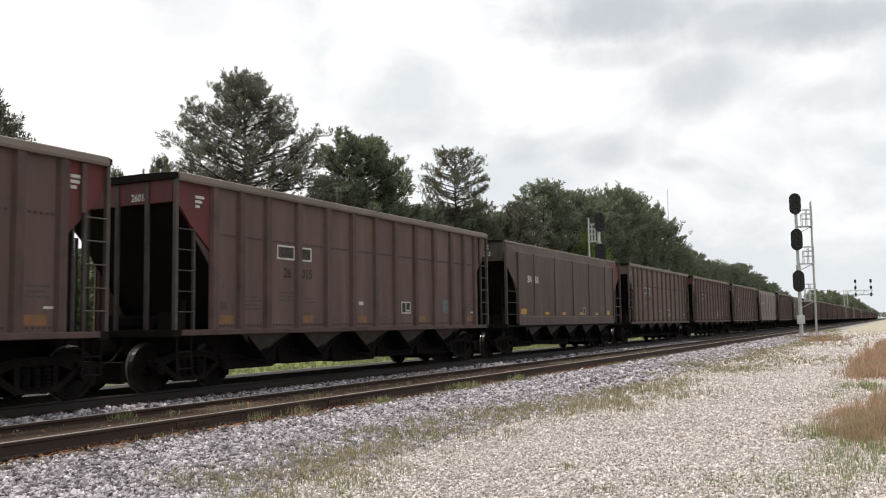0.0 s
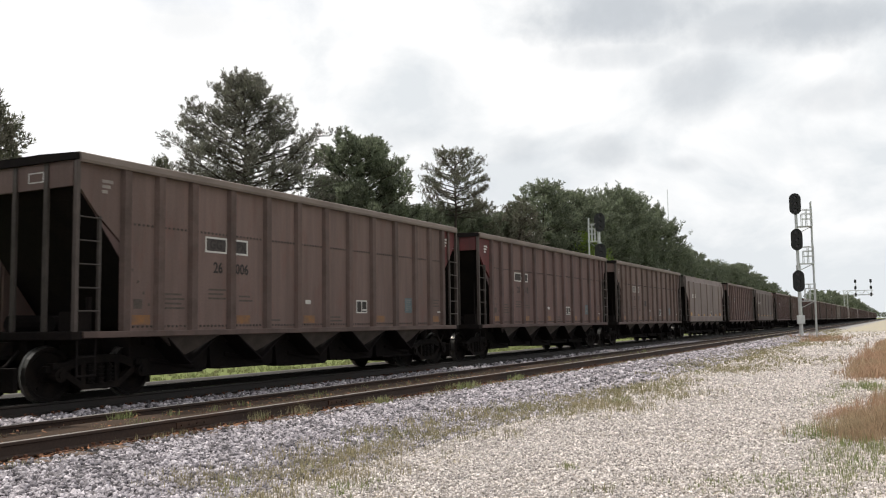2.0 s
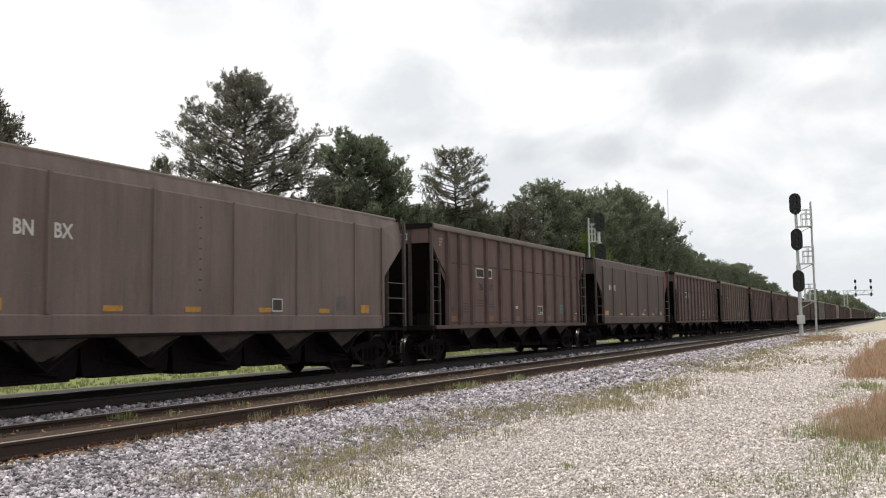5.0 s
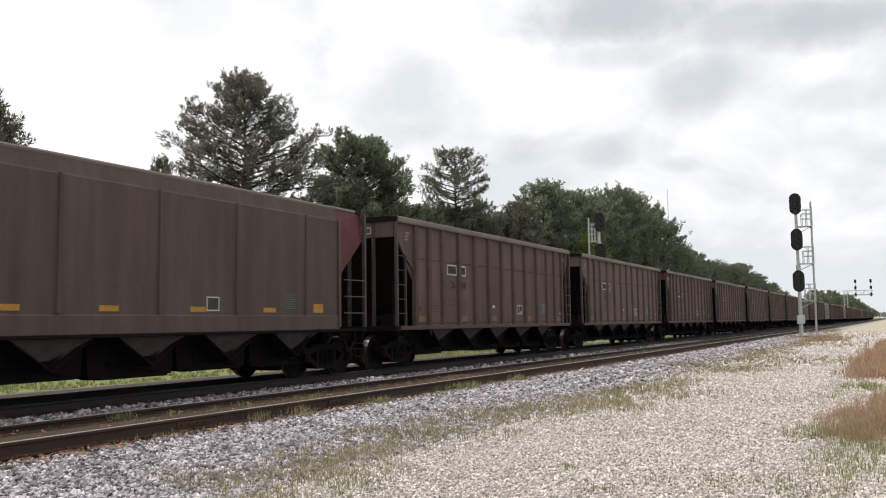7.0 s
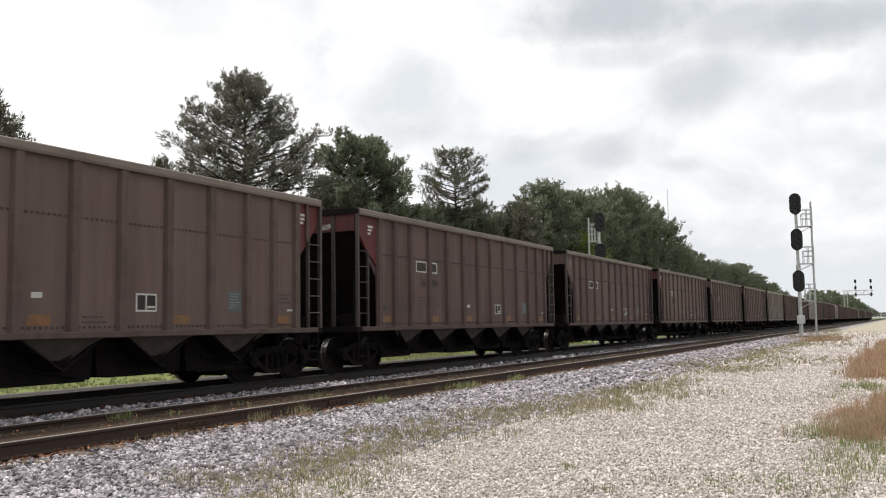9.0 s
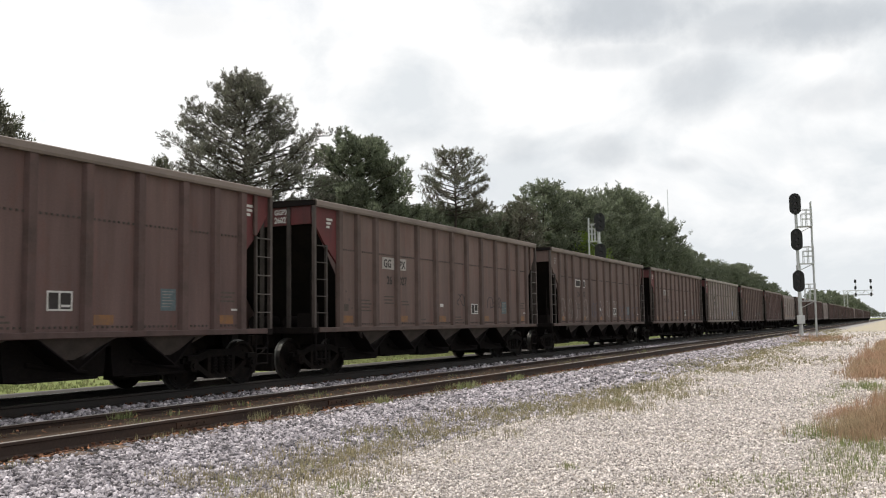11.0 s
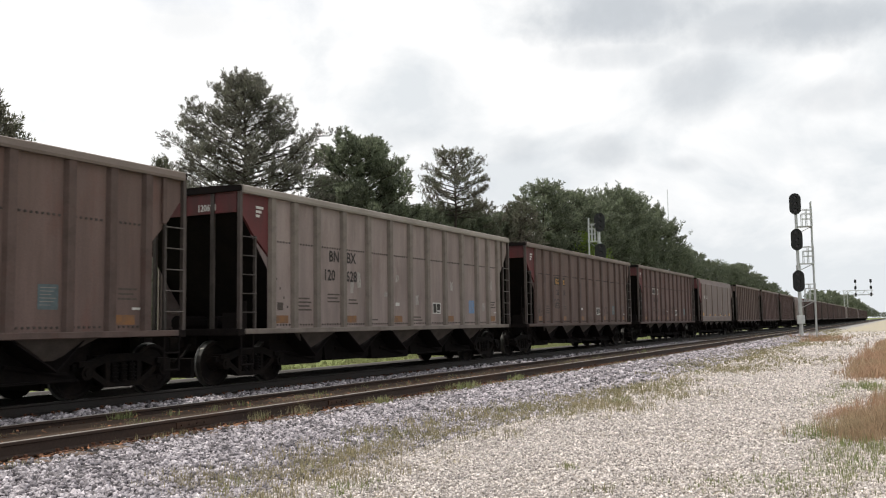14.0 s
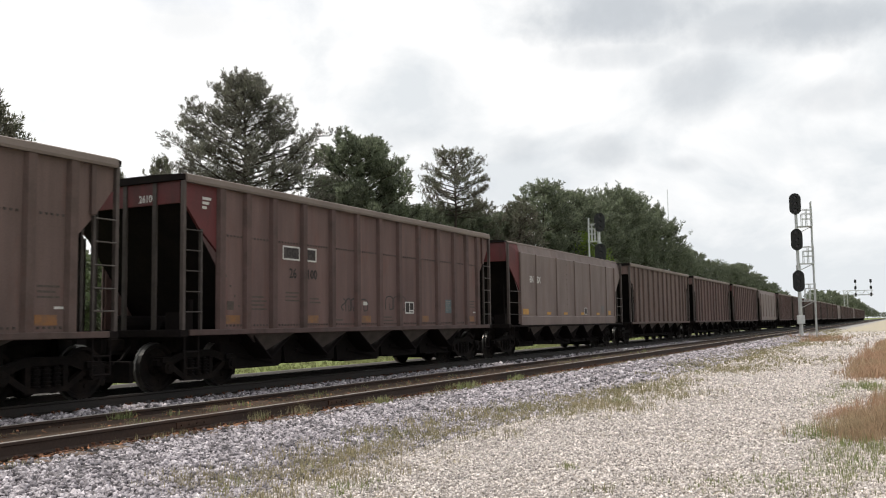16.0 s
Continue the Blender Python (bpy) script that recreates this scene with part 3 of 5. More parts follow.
def coupler_mesh(material):
    bm = bmesh.new()
    box(bm, -0.12, 0.12, -0.42, 0.5, 0.78, 1.0)
    prism(bm, [(-0.22, -0.42), (0.12, -0.46), (0.2, -0.66), (0.05, -0.70), (-0.02, -0.58), (-0.2, -0.66)], "z", 0.74, 1.04)
    box(bm, -0.45, 0.45, -0.02, 0.16, 0.7, 1.1)
    pts = [(0.3, -0.05, 0.85), (0.34, -0.3, 0.62), (0.30, -0.55, 0.5), (0.18, -0.66, 0.55)]
    for a, b in zip(pts, pts[1:]):
        tube(bm, a, b, 0.03, n=6)
    return mesh_of(bm, "coupler", material)


FLIP = pose(0, CAR_LEN, 0, 0, 0, 180)     # swaps the two ends of a car


def label_plate(car, name, y0, y1, z0, z1, material, x=1.556, label=""):
    part(name, bm_boxes((x - 0.004, x + 0.003, y0, y1, z0, z1)), material, car, label)


def frame_plate(car, name, y0, y1, z0, z1, w=0.035, x=1.5585, inner="plate", label=""):
    """A dark plate with a pale outline."""
    p = part(name, bm_boxes((x - 0.004, x, y0 + w, y1 - w, z0 + w, z1 - w)), M[inner], car, label)
    part("outline", bm_boxes((x - 0.004, x + 0.002, y0, y1, z1 - w, z1), (x - 0.004, x + 0.002, y0, y1, z0, z0 + w), (x - 0.004, x + 0.002, y0, y0 + w, z0 + w, z1 - w), (x - 0.004, x + 0.002, y1 - w, y1, z0 + w, z1 - w)), M["white"], p, "pale painted outline")
    return p


def side_text(car, body, y, z, size, material, narrow=0.9, x=1.5615, name="lettering"):
    part(name, text_mesh(body, size, material, narrow), None, car, at=pose(x, y, z, 90, 0, 90))


def end_text(car, body, x, z, size, material, narrow=0.9, y=-0.036, name="lettering"):
    part(name, text_mesh(body, size, material, narrow), None, car, at=pose(x, y, z, 90, 0, 0))


def ribbed_car(k, marks="", number="", near_end="brown", far_end="brown", paint="brown", box_style="outline", detail=2, graffiti=0):
    """Hopper with rolled side posts, open sloping ends and five outlet chutes."""
    tint = {"brown": "dusty brown", "tan": "pale tan", "taupe": "dusty taupe"}[paint]
    extra = {"red": " with red end panels", "brown": ""}[near_end]
    if graffiti:
        extra = " with graffiti"
    car = thing("hopper_car", label=f"{tint} ribbed coal hopper{extra} on track", category="freight car", group="coal train")
    rib = {"brown": "rib", "tan": "rib_tan", "taupe": "rib_taupe"}[paint]
    cho = "chord_tan" if paint == "tan" else "chord"
    part("side_sheet", cached(("side", paint), lambda: sheet_mesh(SIDE, 1.50, 1.555, "side_sheet", M[paint])), None, car)
    # near-black in place of body paint: the shade of the open ends
    part("slope_sheet", cached("tub", lambda: tub_mesh(M["black"])), None, car, "sloping hopper sheet, painted near-black for shade")
    for end, flip in ((near_end, Matrix.Identity(4)), (far_end, FLIP)):
        c = M["red"] if end == "red" else M[paint]
        lab = "faded red corner panel" if end == "red" else ""
        for s in (1, -1):
            part("corner_panel", cached(("corner", c.name, s, flip is FLIP), lambda: mesh_of((lambda b: (prism(b, CORNER_FAR if flip is FLIP else CORNER, "x", s * 1.50, s * 1.556), b)[1])(bmesh.new()), "corner_panel", c)), None, car, lab, at=flip)
        part("end_plate", cached(("endplate", c.name), lambda: mesh_of(bm_boxes((-1.5, 1.5, -0.03, 0.03, 3.56, 4.0)), "end_plate", c)), None, car, "red end plate" if end == "red" else "", at=flip)
        for s in (1, -1):
            part("corner_post", cached(("cpost", s), lambda: mesh_of(bm_boxes((1.545 if s > 0 else -1.63, 1.63 if s > 0 else -1.545, -0.06, 0.02, 1.16, 3.98)), "corner_post", M["postgrey"], 0.008)), None, car, at=flip)
            part("ladder_post", cached(("lpost", s), lambda: mesh_of(bm_boxes((1.56 if s > 0 else -1.62, 1.62 if s > 0 else -1.56, 0.42, 0.48, 1.16, 3.09)), "ladder_post", M["ladder"], 0.006)), None, car, at=flip)
            if detail and (s > 0) == (flip is not FLIP):
                add_rungs(car, flip, s, 0.46, (1.50, 1.88, 2.27, 2.66, 3.05))
        for x in (0.88, 0.10, -0.72):
            part("end_post", cached("epost", lambda: mesh_of(bm_boxes((-0.05, 0.05, -0.06, 0.0, 1.16, 3.98)), "end_post", M["ladder"], 0.008)), None, car, at=flip @ pose(x, 0, 0))
        part("end_cap", cached("ecap", lambda: mesh_of((lambda b: (prism(b, [(-1.62, 3.99), (1.62, 3.99), (1.62, 4.10), (0.8, 4.135), (-0.8, 4.135), (-1.62, 4.10)], "y", -0.09, 0.16), b)[1])(bmesh.new()), "end_cap", M["black"])), None, car, "black end cap", at=flip)
        part("end_sill", cached("esill", lambda: mesh_of(bm_boxes((-1.62, 1.62, -0.09, 0.12, 1.03, 1.17), (-1.5, 1.5, 0.12, 1.0, 1.09, 1.13), (-0.25, 0.25, 0.1, 2.2, 0.82, 1.08)), "end_sill", M["black"], 0.01)), None, car, at=flip)
        part("stirrup_step", cached("stirrup", lambda: stirrup_mesh(M["black"])), None, car, at=flip @ Matrix.Diagonal((-1 if flip is FLIP else 1, 1, 1, 1)))
        part("coupler", cached("coupler", lambda: coupler_mesh(M["truck"])), None, car, "rusty black coupler with air hose", at=flip)
        if flip is FLIP and detail:
            part("corner_rib", cached(("crib", rib), lambda: mesh_of(bm_boxes((-1.615, -1.555, 0.42, 0.52, 3.11, 3.95)), "corner_rib", M[rib], 0.008)), None, car, at=flip)
        if detail:
            part("brake_rigging", cached("brake", brake_mesh), None, car, at=flip)
    for s in (1, -1):
        part("top_chord", cached(("chord", s, cho), lambda: mesh_of((lambda b: (prism(b, [(s * 1.49, 3.955), (s * 1.65, 3.955), (s * 1.665, 4.0), (s * 1.655, 4.10), (s * 1.60, 4.125), (s * 1.49, 4.125)], "y", 0.0, CAR_LEN), b)[1])(bmesh.new()), "top_chord", M[cho])), None, car, "top chord, colour lightened as if lit from above")
        part("side_sill", cached(("sill", s, paint), lambda: mesh_of(bm_boxes((1.47 if s > 0 else -1.65, 1.65 if s > 0 else -1.47, 0.12, CAR_LEN - 0.12, 1.055, 1.165)), "side_sill", M[rib], 0.012)), None, car)
    pm = cached(("post", rib), lambda: mesh_of((lambda b: (prism(b, [(1.554, -0.115), (1.563, -0.115), (1.632, -0.075), (1.632, 0.075), (1.563, 0.115), (1.554, 0.115)], "z", 1.166, 3.954), b)[1])(bmesh.new()), "side_post", M[rib]))
    for y in POSTS:
        part("side_post", pm, None, car, at=pose(0, y, 0))
    if detail:
        part("rivet_seam", cached(("rivet", rib), lambda: rivet_mesh(M["ladder"], POSTS)), None, car)["kind"] = "stuff"
        for y in POSTS[::2]:
            part("side_post", pm, None, car, at=pose(0, y, 0, 0, 0, 180))
    under_parts(car, k, rib)
    if detail:
        side_markings(car, marks, number, near_end, box_style, detail, far_end)
    if graffiti:
        add_graffiti(car, graffiti)
    return car


def brake_mesh():
    """Brake cylinder and reservoir on their shelf, with the hand-brake rod."""
    bm = bmesh.new()
    tube(bm, (0.55, 0.35, 1.30), (0.55, 0.75, 1.30), 0.15, n=12)
    tube(bm, (-0.4, 0.3, 1.30), (-0.4, 1.1, 1.30), 0.17, n=12)
    box(bm, -0.7, 1.4, 0.22, 0.7, 1.13, 1.18)
    box(bm, 0.95, 1.35, 0.2, 0.5, 1.15, 1.5)
    tube(bm, (1.3, 0.25, 1.2), (1.3, 0.25, 2.5), 0.02, n=6)
    tube(bm, (1.2, 0.6, 1.16), (1.2, 0.6, 1.75), 0.05, n=8)
    return mesh_of(bm, "brake_rigging", M["black"])


def under_parts(car, k, rib):
    # gates and centre sill: the underbody shade is part of their black
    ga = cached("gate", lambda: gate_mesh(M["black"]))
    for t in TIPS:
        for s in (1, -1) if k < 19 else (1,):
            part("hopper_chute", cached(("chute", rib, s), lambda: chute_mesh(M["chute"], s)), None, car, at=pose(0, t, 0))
        part("outlet_gate", ga, None, car, "dark outlet gate, shade put into its colour", at=pose(0, t, (0.0, 0.03, -0.02, 0.02, 0.0)[TIPS.index(t)]))
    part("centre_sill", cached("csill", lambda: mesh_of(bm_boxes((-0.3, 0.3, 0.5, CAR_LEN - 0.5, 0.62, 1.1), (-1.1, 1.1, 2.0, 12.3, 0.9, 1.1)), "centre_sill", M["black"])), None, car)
    add_truck(car, 1.02, k)
    add_truck(car, 13.10, k)


def side_markings(car, marks, number, near_end, box_style, detail, far_end):
    ink = M["letter"]
    if marks:
        a, b = marks[:2], marks[2:]
        if box_style == "outline":
            frame_plate(car, "reporting_mark", 3.05, 3.67, 2.66, 2.97, label="dark plate with a pale outline")
            frame_plate(car, "reporting_mark", 3.91, 4.31, 2.66, 2.97, label="dark plate with a pale outline")
            side_text(car, a, 3.17, 2.735, 0.27, ink); side_text(car, b, 3.97, 2.735, 0.25, ink)
        elif box_style == "white":
            label_plate(car, "reporting_mark", 3.06, 3.67, 2.66, 2.97, M["palepaint"], label="dirty white plate"); label_plate(car, "reporting_mark", 3.91, 4.32, 2.66, 2.97, M["palepaint"], label="dirty white plate")
            side_text(car, a, 3.12, 2.71, 0.30, ink); side_text(car, b, 3.95, 2.71, 0.28, ink)
        elif box_style == "yellow":
            label_plate(car, "reporting_mark", 3.06, 3.67, 2.66, 2.97, M["letter"], label="black plate with yellow letters"); label_plate(car, "reporting_mark", 3.91, 4.32, 2.66, 2.97, M["letter"], label="black plate with yellow letters")
            side_text(car, a, 3.18, 2.70, 0.30, M["yellow"]); side_text(car, b, 3.96, 2.70, 0.28, M["yellow"])
        else:
            side_text(car, a, 3.2, 2.72, 0.36, ink); side_text(car, b, 3.95, 2.72, 0.36, ink)
    if number:
        half = 2 if len(number) == 5 else 3
        size = 0.30 if box_style != "none" else 0.36
        side_text(car, number[:half], 3.66 - 0.19 * half * size / 0.3, 2.27, size, ink); side_text(car, number[half:], 3.93, 2.27, size, ink)
    # small stencils, notices and reflective strips
    label_plate(car, "notice", 6.32, 6.52, 1.70, 1.79, M["white"], label="small white notice")
    frame_plate(car, "inspection_box", 8.44, 8.93, 1.50, 1.82, 0.03, inner="letter", label="black inspection box outlined in white")
    label_plate(car, "inspection_stripe", 8.66, 8.69, 1.53, 1.79, M["white"], 1.5615)
    label_plate(car, "inspection_stripe", 8.71, 8.88, 1.56, 1.60, M["white"], 1.5615)
    label_plate(car, "placard", 10.86, 11.24, 1.52, 1.92, M["blue" if box_style == "none" else "teal"], label="faded blue placard with lines of small print")
    for i in range(6):
        label_plate(car, "print_line", 10.90, 11.20 - 0.05 * (i % 3), 1.86 - i * 0.055, 1.872 - i * 0.055, M["chalk"], 1.5605)
    label_plate(car, "notice", 12.78, 12.96, 1.53, 1.57, M["white"], label="small white notice")
    for y in (1.22, 3.97, 6.25, 9.36, 12.42):
        if detail > 1 or y in (1.22, 3.97):
            label_plate(car, "reflector", y, y + 0.42, 1.27, 1.44, M["orange"], label="faded orange reflective strip")
    if detail > 1:
        for y0, z0, w, n in ((2.0, 1.55, 0.5, 4), (3.15, 1.75, 0.5, 3), (4.05, 1.72, 0.42, 2), (12.46, 1.7, 0.42, 3), (5.1, 1.32, 0.3, 1), (7.3, 1.3, 0.5, 2)):
            for i in range(n):
                label_plate(car, "stencil_line", y0, y0 + w - 0.08 * (i % 2), z0 + i * 0.085, z0 + i * 0.085 + 0.035, M["faint"])
        for i in range(5):
            label_plate(car, "weld_mark", 1.2 + i * 0.13, 1.24 + i * 0.13, 2.2 - i * 0.2, 2.25 - i * 0.2, M["faint"])
        label_plate(car, "stencil", 1.25, 1.45, 1.55, 1.72, M["faint"])
        for i in range(3):
            label_plate(car, "end_print", 0.52, 0.76 - 0.06 * i, 3.68 - i * 0.09, 3.735 - i * 0.09, M["white"] if near_end == "red" else M["chalk"], 1.5575)
        if far_end == "red":
            for i in range(3):
                label_plate(car, "end_print", 13.24, 13.48 - 0.06 * i, 3.68 - i * 0.09, 3.735 - i * 0.09, M["white"], 1.5575)
    if box_style == "none":
        # bare scrapes through the tan paint
        rng = random.Random(15)
        for y, z, h in ((4.45, 2.15, 0.42), (4.15, 2.0, 0.3), (5.75, 1.95, 0.12), (6.35, 2.35, 0.2), (7.45, 1.75, 0.3), (9.6, 2.2, 0.3), (12.5, 2.3, 0.35), (11.9, 1.6, 0.3)):
            bm = bmesh.new()
            for i in range(3):
                pts = [(y + 0.05 * i + rng.uniform(-0.03, 0.03), z + h * q + rng.uniform(-0.02, 0.02)) for q in (0, 0.3, 0.6, 0.85)]
                stroke(bm, pts, rng.uniform(0.03, 0.07), 1.5590 + 0.0008 * i)
            part("paint_scrape", bm, M["palepaint"], car, "pale bare scrape")
    elif number == "26067":
        label_plate(car, "stencil_block", 5.38, 5.70, 1.98, 2.26, M["letter"], label="dark painted-out block")
    if near_end == "red" or box_style != "outline":
        end_text(car, number, 0.46, 3.62, 0.20, M["white"], 0.85)
        if box_style in ("white", "yellow"):
            end_text(car, marks, 0.46, 3.81, 0.18, M["white"], 0.85)
    else:
        p = part("end_box", bm_boxes((0.42, 0.80, -0.036, -0.031, 3.67, 3.69), (0.42, 0.80, -0.036, -0.031, 3.83, 3.85), (0.42, 0.44, -0.036, -0.031, 3.69, 3.83), (0.78, 0.80, -0.036, -0.031, 3.69, 3.83)), M["white"], car, "pale outlined number box")


def stroke(bm, pts, w, x):
    """A hand-drawn paint stroke as short flat pieces."""
    for (a, b), (c, d) in zip(pts, pts[1:]):
        n = math.hypot(c - a, d - b) or 1
        u, v = -(d - b) / n * w / 2, (c - a) / n * w / 2
        prism(bm, [(a + u, b + v), (c + u, d + v), (c - u, d - v), (a - u, b - v)], "x", x - 0.003, x)


def add_graffiti(car, style):
    rng = random.Random(style * 7)
    spans = {1: [(1.3, 4.2, 1.35, 2.15, "chalk"), (4.8, 6.4, 1.4, 2.0, "sprayblue"), (6.2, 9.0, 1.4, 2.15, "chalk"), (9.5, 12.8, 1.35, 1.9, "sprayblue")],
             2: [(7.4, 8.1, 1.75, 2.1, "spray"), (9.7, 10.9, 1.7, 2.05, "spray")],
             3: [(3.0, 3.7, 1.8, 2.1, "spray"), (9.7, 10.3, 1.55, 1.85, "faint")],
             4: [(5.3, 6.2, 1.55, 1.85, "spray"), (7.4, 8.3, 1.6, 1.95, "spray")]}[style]
    for y0, y1, z0, z1, ink in spans:
        bm = bmesh.new()
        y = y0
        while y < y1:
            w = rng.uniform(0.38, 0.62) * min(1, (z1 - z0) / 0.5)
            if rng.random() < 0.92:
                kind = rng.choice((0, 1, 1, 1, 2))
                h = z1 - z0
                n = 16
                if kind == 0:
                    pts = [(y + w * (0.5 - 0.5 * math.cos(i * 0.40)), z0 + h * (0.5 + 0.5 * math.sin(i * 0.40 + 0.5))) for i in range(n)]
                elif kind == 1:
                    pts = [(y, z0)] + [(y + w * (0.5 - 0.5 * math.cos(math.pi * i / 9)), z0 + h * (0.62 + 0.38 * math.sin(math.pi * i / 9))) for i in range(10)] + [(y + w, z0 + h * 0.1), (y + w * 0.55, z0), (y + w * 0.5, z0 + h * 0.45)]
                else:
                    pts = [(y + w * (0.5 + 0.45 * math.sin(i * 0.42) * (1 - 0.02 * i)), z1 - h * i / n) for i in range(n)]
                stroke(bm, pts, 0.026 if ink == "chalk" else 0.03, 1.5592)
            y += w * rng.uniform(0.75, 1.0)
        part("graffiti", bm, M[ink], car, "faded sprayed scrawl")["kind"] = "stuff"


def smooth_car(k, number="", near_end="brown", far_end="red", paint="dark", detail=2):
    """Hopper with plain curved-top sides, few posts and yellow reflectors."""
    tint = "dusty silver-grey" if paint == "silver" else "dark grey-brown"
    car = thing("hopper_car", label=f"{tint} smooth-sided coal hopper with yellow reflectors", category="freight car", group="coal train")
    def shell():
        bm = bmesh.new()
        for s in (1, -1):
            prism(bm, [(s * 1.55, 1.12), (s * 1.595, 1.12), (s * 1.595, 1.42), (s * 1.57, 1.45), (s * 1.585, 3.70), (s * 1.535, 3.74), (s * 1.46, 4.02), (s * 1.41, 4.02), (s * 1.50, 3.70)], "y", 1.12, CAR_LEN - 1.12)
        return mesh_of(bm, "side_sheet", M[paint])
    part("side_sheet", cached(("shell", paint), shell), None, car)
    # slope sheets coloured for shade here too, not in the body paint
    part("slope_sheet", cached("tub", lambda: tub_mesh(M["black"])), None, car, "sloping hopper sheet, painted near-black for shade")
    for end, flip in ((near_end, Matrix.Identity(4)), (far_end, FLIP)):
        c = M["red"] if end == "red" else M[paint]
        def panel(s):
            bm = bmesh.new()
            o = [(0.0, 3.99, 1.46), (0.0, 3.32, 1.55), (0.42, 2.95, 1.555), (0.80, 2.62, 1.56), (1.125, 2.30, 1.56), (1.125, 3.70, 1.56), (1.125, 4.0, 1.45)]
            a = [bm.verts.new((s * x, y, z)) for y, z, x in o]
            b = [bm.verts.new((s * (x - 0.04), y, z)) for y, z, x in o]
            bm.faces.new((a[0], a[1], a[2], a[3], a[4], a[5])); bm.faces.new((a[0], a[5], a[6]))
            bm.faces.new((b[0], b[5], b[4], b[3], b[2], b[1])); bm.faces.new((b[0], b[6], b[5]))
            n = len(o)
            for i in range(n):
                bm.faces.new((a[i], a[(i + 1) % n], b[(i + 1) % n], b[i]))
            return mesh_of(bm, "corner_panel", c)
        for s in (1, -1):
            part("corner_panel", cached(("scorner", s, c.name), lambda: panel(s)), None, car, "faded red corner panel" if end == "red" else "", at=flip)
            part("bulkhead_post", cached(("bpost", s, paint), lambda: mesh_of(bm_boxes((1.5 if s > 0 else -1.625, 1.625 if s > 0 else -1.5, 1.06, 1.17, 1.16, 3.72)), "bulkhead_post", M[paint], 0.01)), None, car, at=flip)
            part("corner_post", cached(("cpost", s), lambda: mesh_of(bm_boxes((1.545 if s > 0 else -1.63, 1.63 if s > 0 else -1.545, -0.06, 0.02, 1.16, 3.98)), "corner_post", M["postgrey"], 0.008)), None, car, at=flip)
        if detail:
            add_rungs(car, flip, -1 if flip is FLIP else 1, 0.95, (1.5, 1.9, 2.3))
        # unpainted-red ends use dark steel instead of body paint, imitating their shade
        part("end_plate", cached(("send", c.name), lambda: mesh_of(bm_boxes((-1.5, 1.5, -0.03, 0.03, 3.34, 4.0)), "end_plate", M["red"] if end == "red" else M["ladder"])), None, car, at=flip)
        part("end_cap", cached("ecap2", lambda: mesh_of((lambda b: (prism(b, [(-1.5, 3.99), (1.5, 3.99), (1.46, 4.05), (0.8, 4.10), (-0.8, 4.10), (-1.46, 4.05)], "y", -0.07, 0.2), b)[1])(bmesh.new()), "end_cap", M["black"])), None, car, "black end cap", at=flip)
        part("end_sill", cached("esill", lambda: None), None, car, at=flip)
        part("stirrup_step", cached("stirrup", lambda: stirrup_mesh(M["black"])), None, car, at=flip @ Matrix.Diagonal((-1 if flip is FLIP else 1, 1, 1, 1)))
        part("coupler", cached("coupler", lambda: coupler_mesh(M["truck"])), None, car, "rusty black coupler with air hose", at=flip)
        if detail:
            part("brake_rigging", cached("brake", brake_mesh), None, car, at=flip)
    for s in (1, -1):
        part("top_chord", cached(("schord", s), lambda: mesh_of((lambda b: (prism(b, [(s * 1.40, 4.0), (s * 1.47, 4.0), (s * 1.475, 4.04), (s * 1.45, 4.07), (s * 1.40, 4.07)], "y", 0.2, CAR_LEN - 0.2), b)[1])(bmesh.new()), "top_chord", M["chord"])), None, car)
        part("side_sill", cached(("ssill", s, paint), lambda: mesh_of(bm_boxes((1.47 if s > 0 else -1.62, 1.62 if s > 0 else -1.47, 0.12, CAR_LEN - 0.12, 1.055, 1.118)), "side_sill", M["black"], 0.01)), None, car)
    pm = cached(("spost", paint), lambda: mesh_of((lambda b: (prism(b, [(1.565, -0.05), (1.615, -0.03), (1.615, 0.03), (1.565, 0.05)], "z", 1.46, 3.72), b)[1])(bmesh.new()), "side_post", M[paint]))
    for y in (2.65, 4.87, 7.05, 9.16, 11.52):
        part("side_post", pm, None, car, at=pose(0, y, 0))
    under_parts(car, k, "rib")
    if detail:
        side_text(car, "BN", 2.0, 2.67, 0.34, M["white"], 0.85, 1.5835); side_text(car, "BX", 2.74, 2.67, 0.34, M["white"], 0.85, 1.5835)
        label_plate(car, "reflector", 1.32, 1.86, 1.50, 1.70, M["yellow"], 1.5765, "yellow reflective square")
        label_plate(car, "reflector", 11.80, 12.18, 1.50, 1.70, M["yellow"], 1.5765, "yellow reflective square")
        for y in (3.76, 5.69, 7.84, 10.01):
            label_plate(car, "reflector", y, y + 0.42, 1.50, 1.60, M["yellow"], 1.5765, "yellow reflective strip")
        for i in range(7):
            label_plate(car, "print_line", 10.74, 11.14 - 0.04 * (i % 2), 1.58 + i * 0.05, 1.60 + i * 0.05, M["teal"], 1.5785)
        frame_plate(car, "inspection_box", 8.28, 8.64, 1.52, 1.80, 0.025, 1.582, label="black inspection box outlined in white")
        for i in range(9):
            label_plate(car, "weld_mark", 6.05, 6.12, 1.9 + i * 0.2, 1.93 + i * 0.2, M["faint"], 1.581)
        if number:
            end_text(car, number, 0.45, 3.52, 0.22, M["white"], 0.9); end_text(car, "BNBX", 0.5, 3.76, 0.2, M["white"], 0.9)
    return car


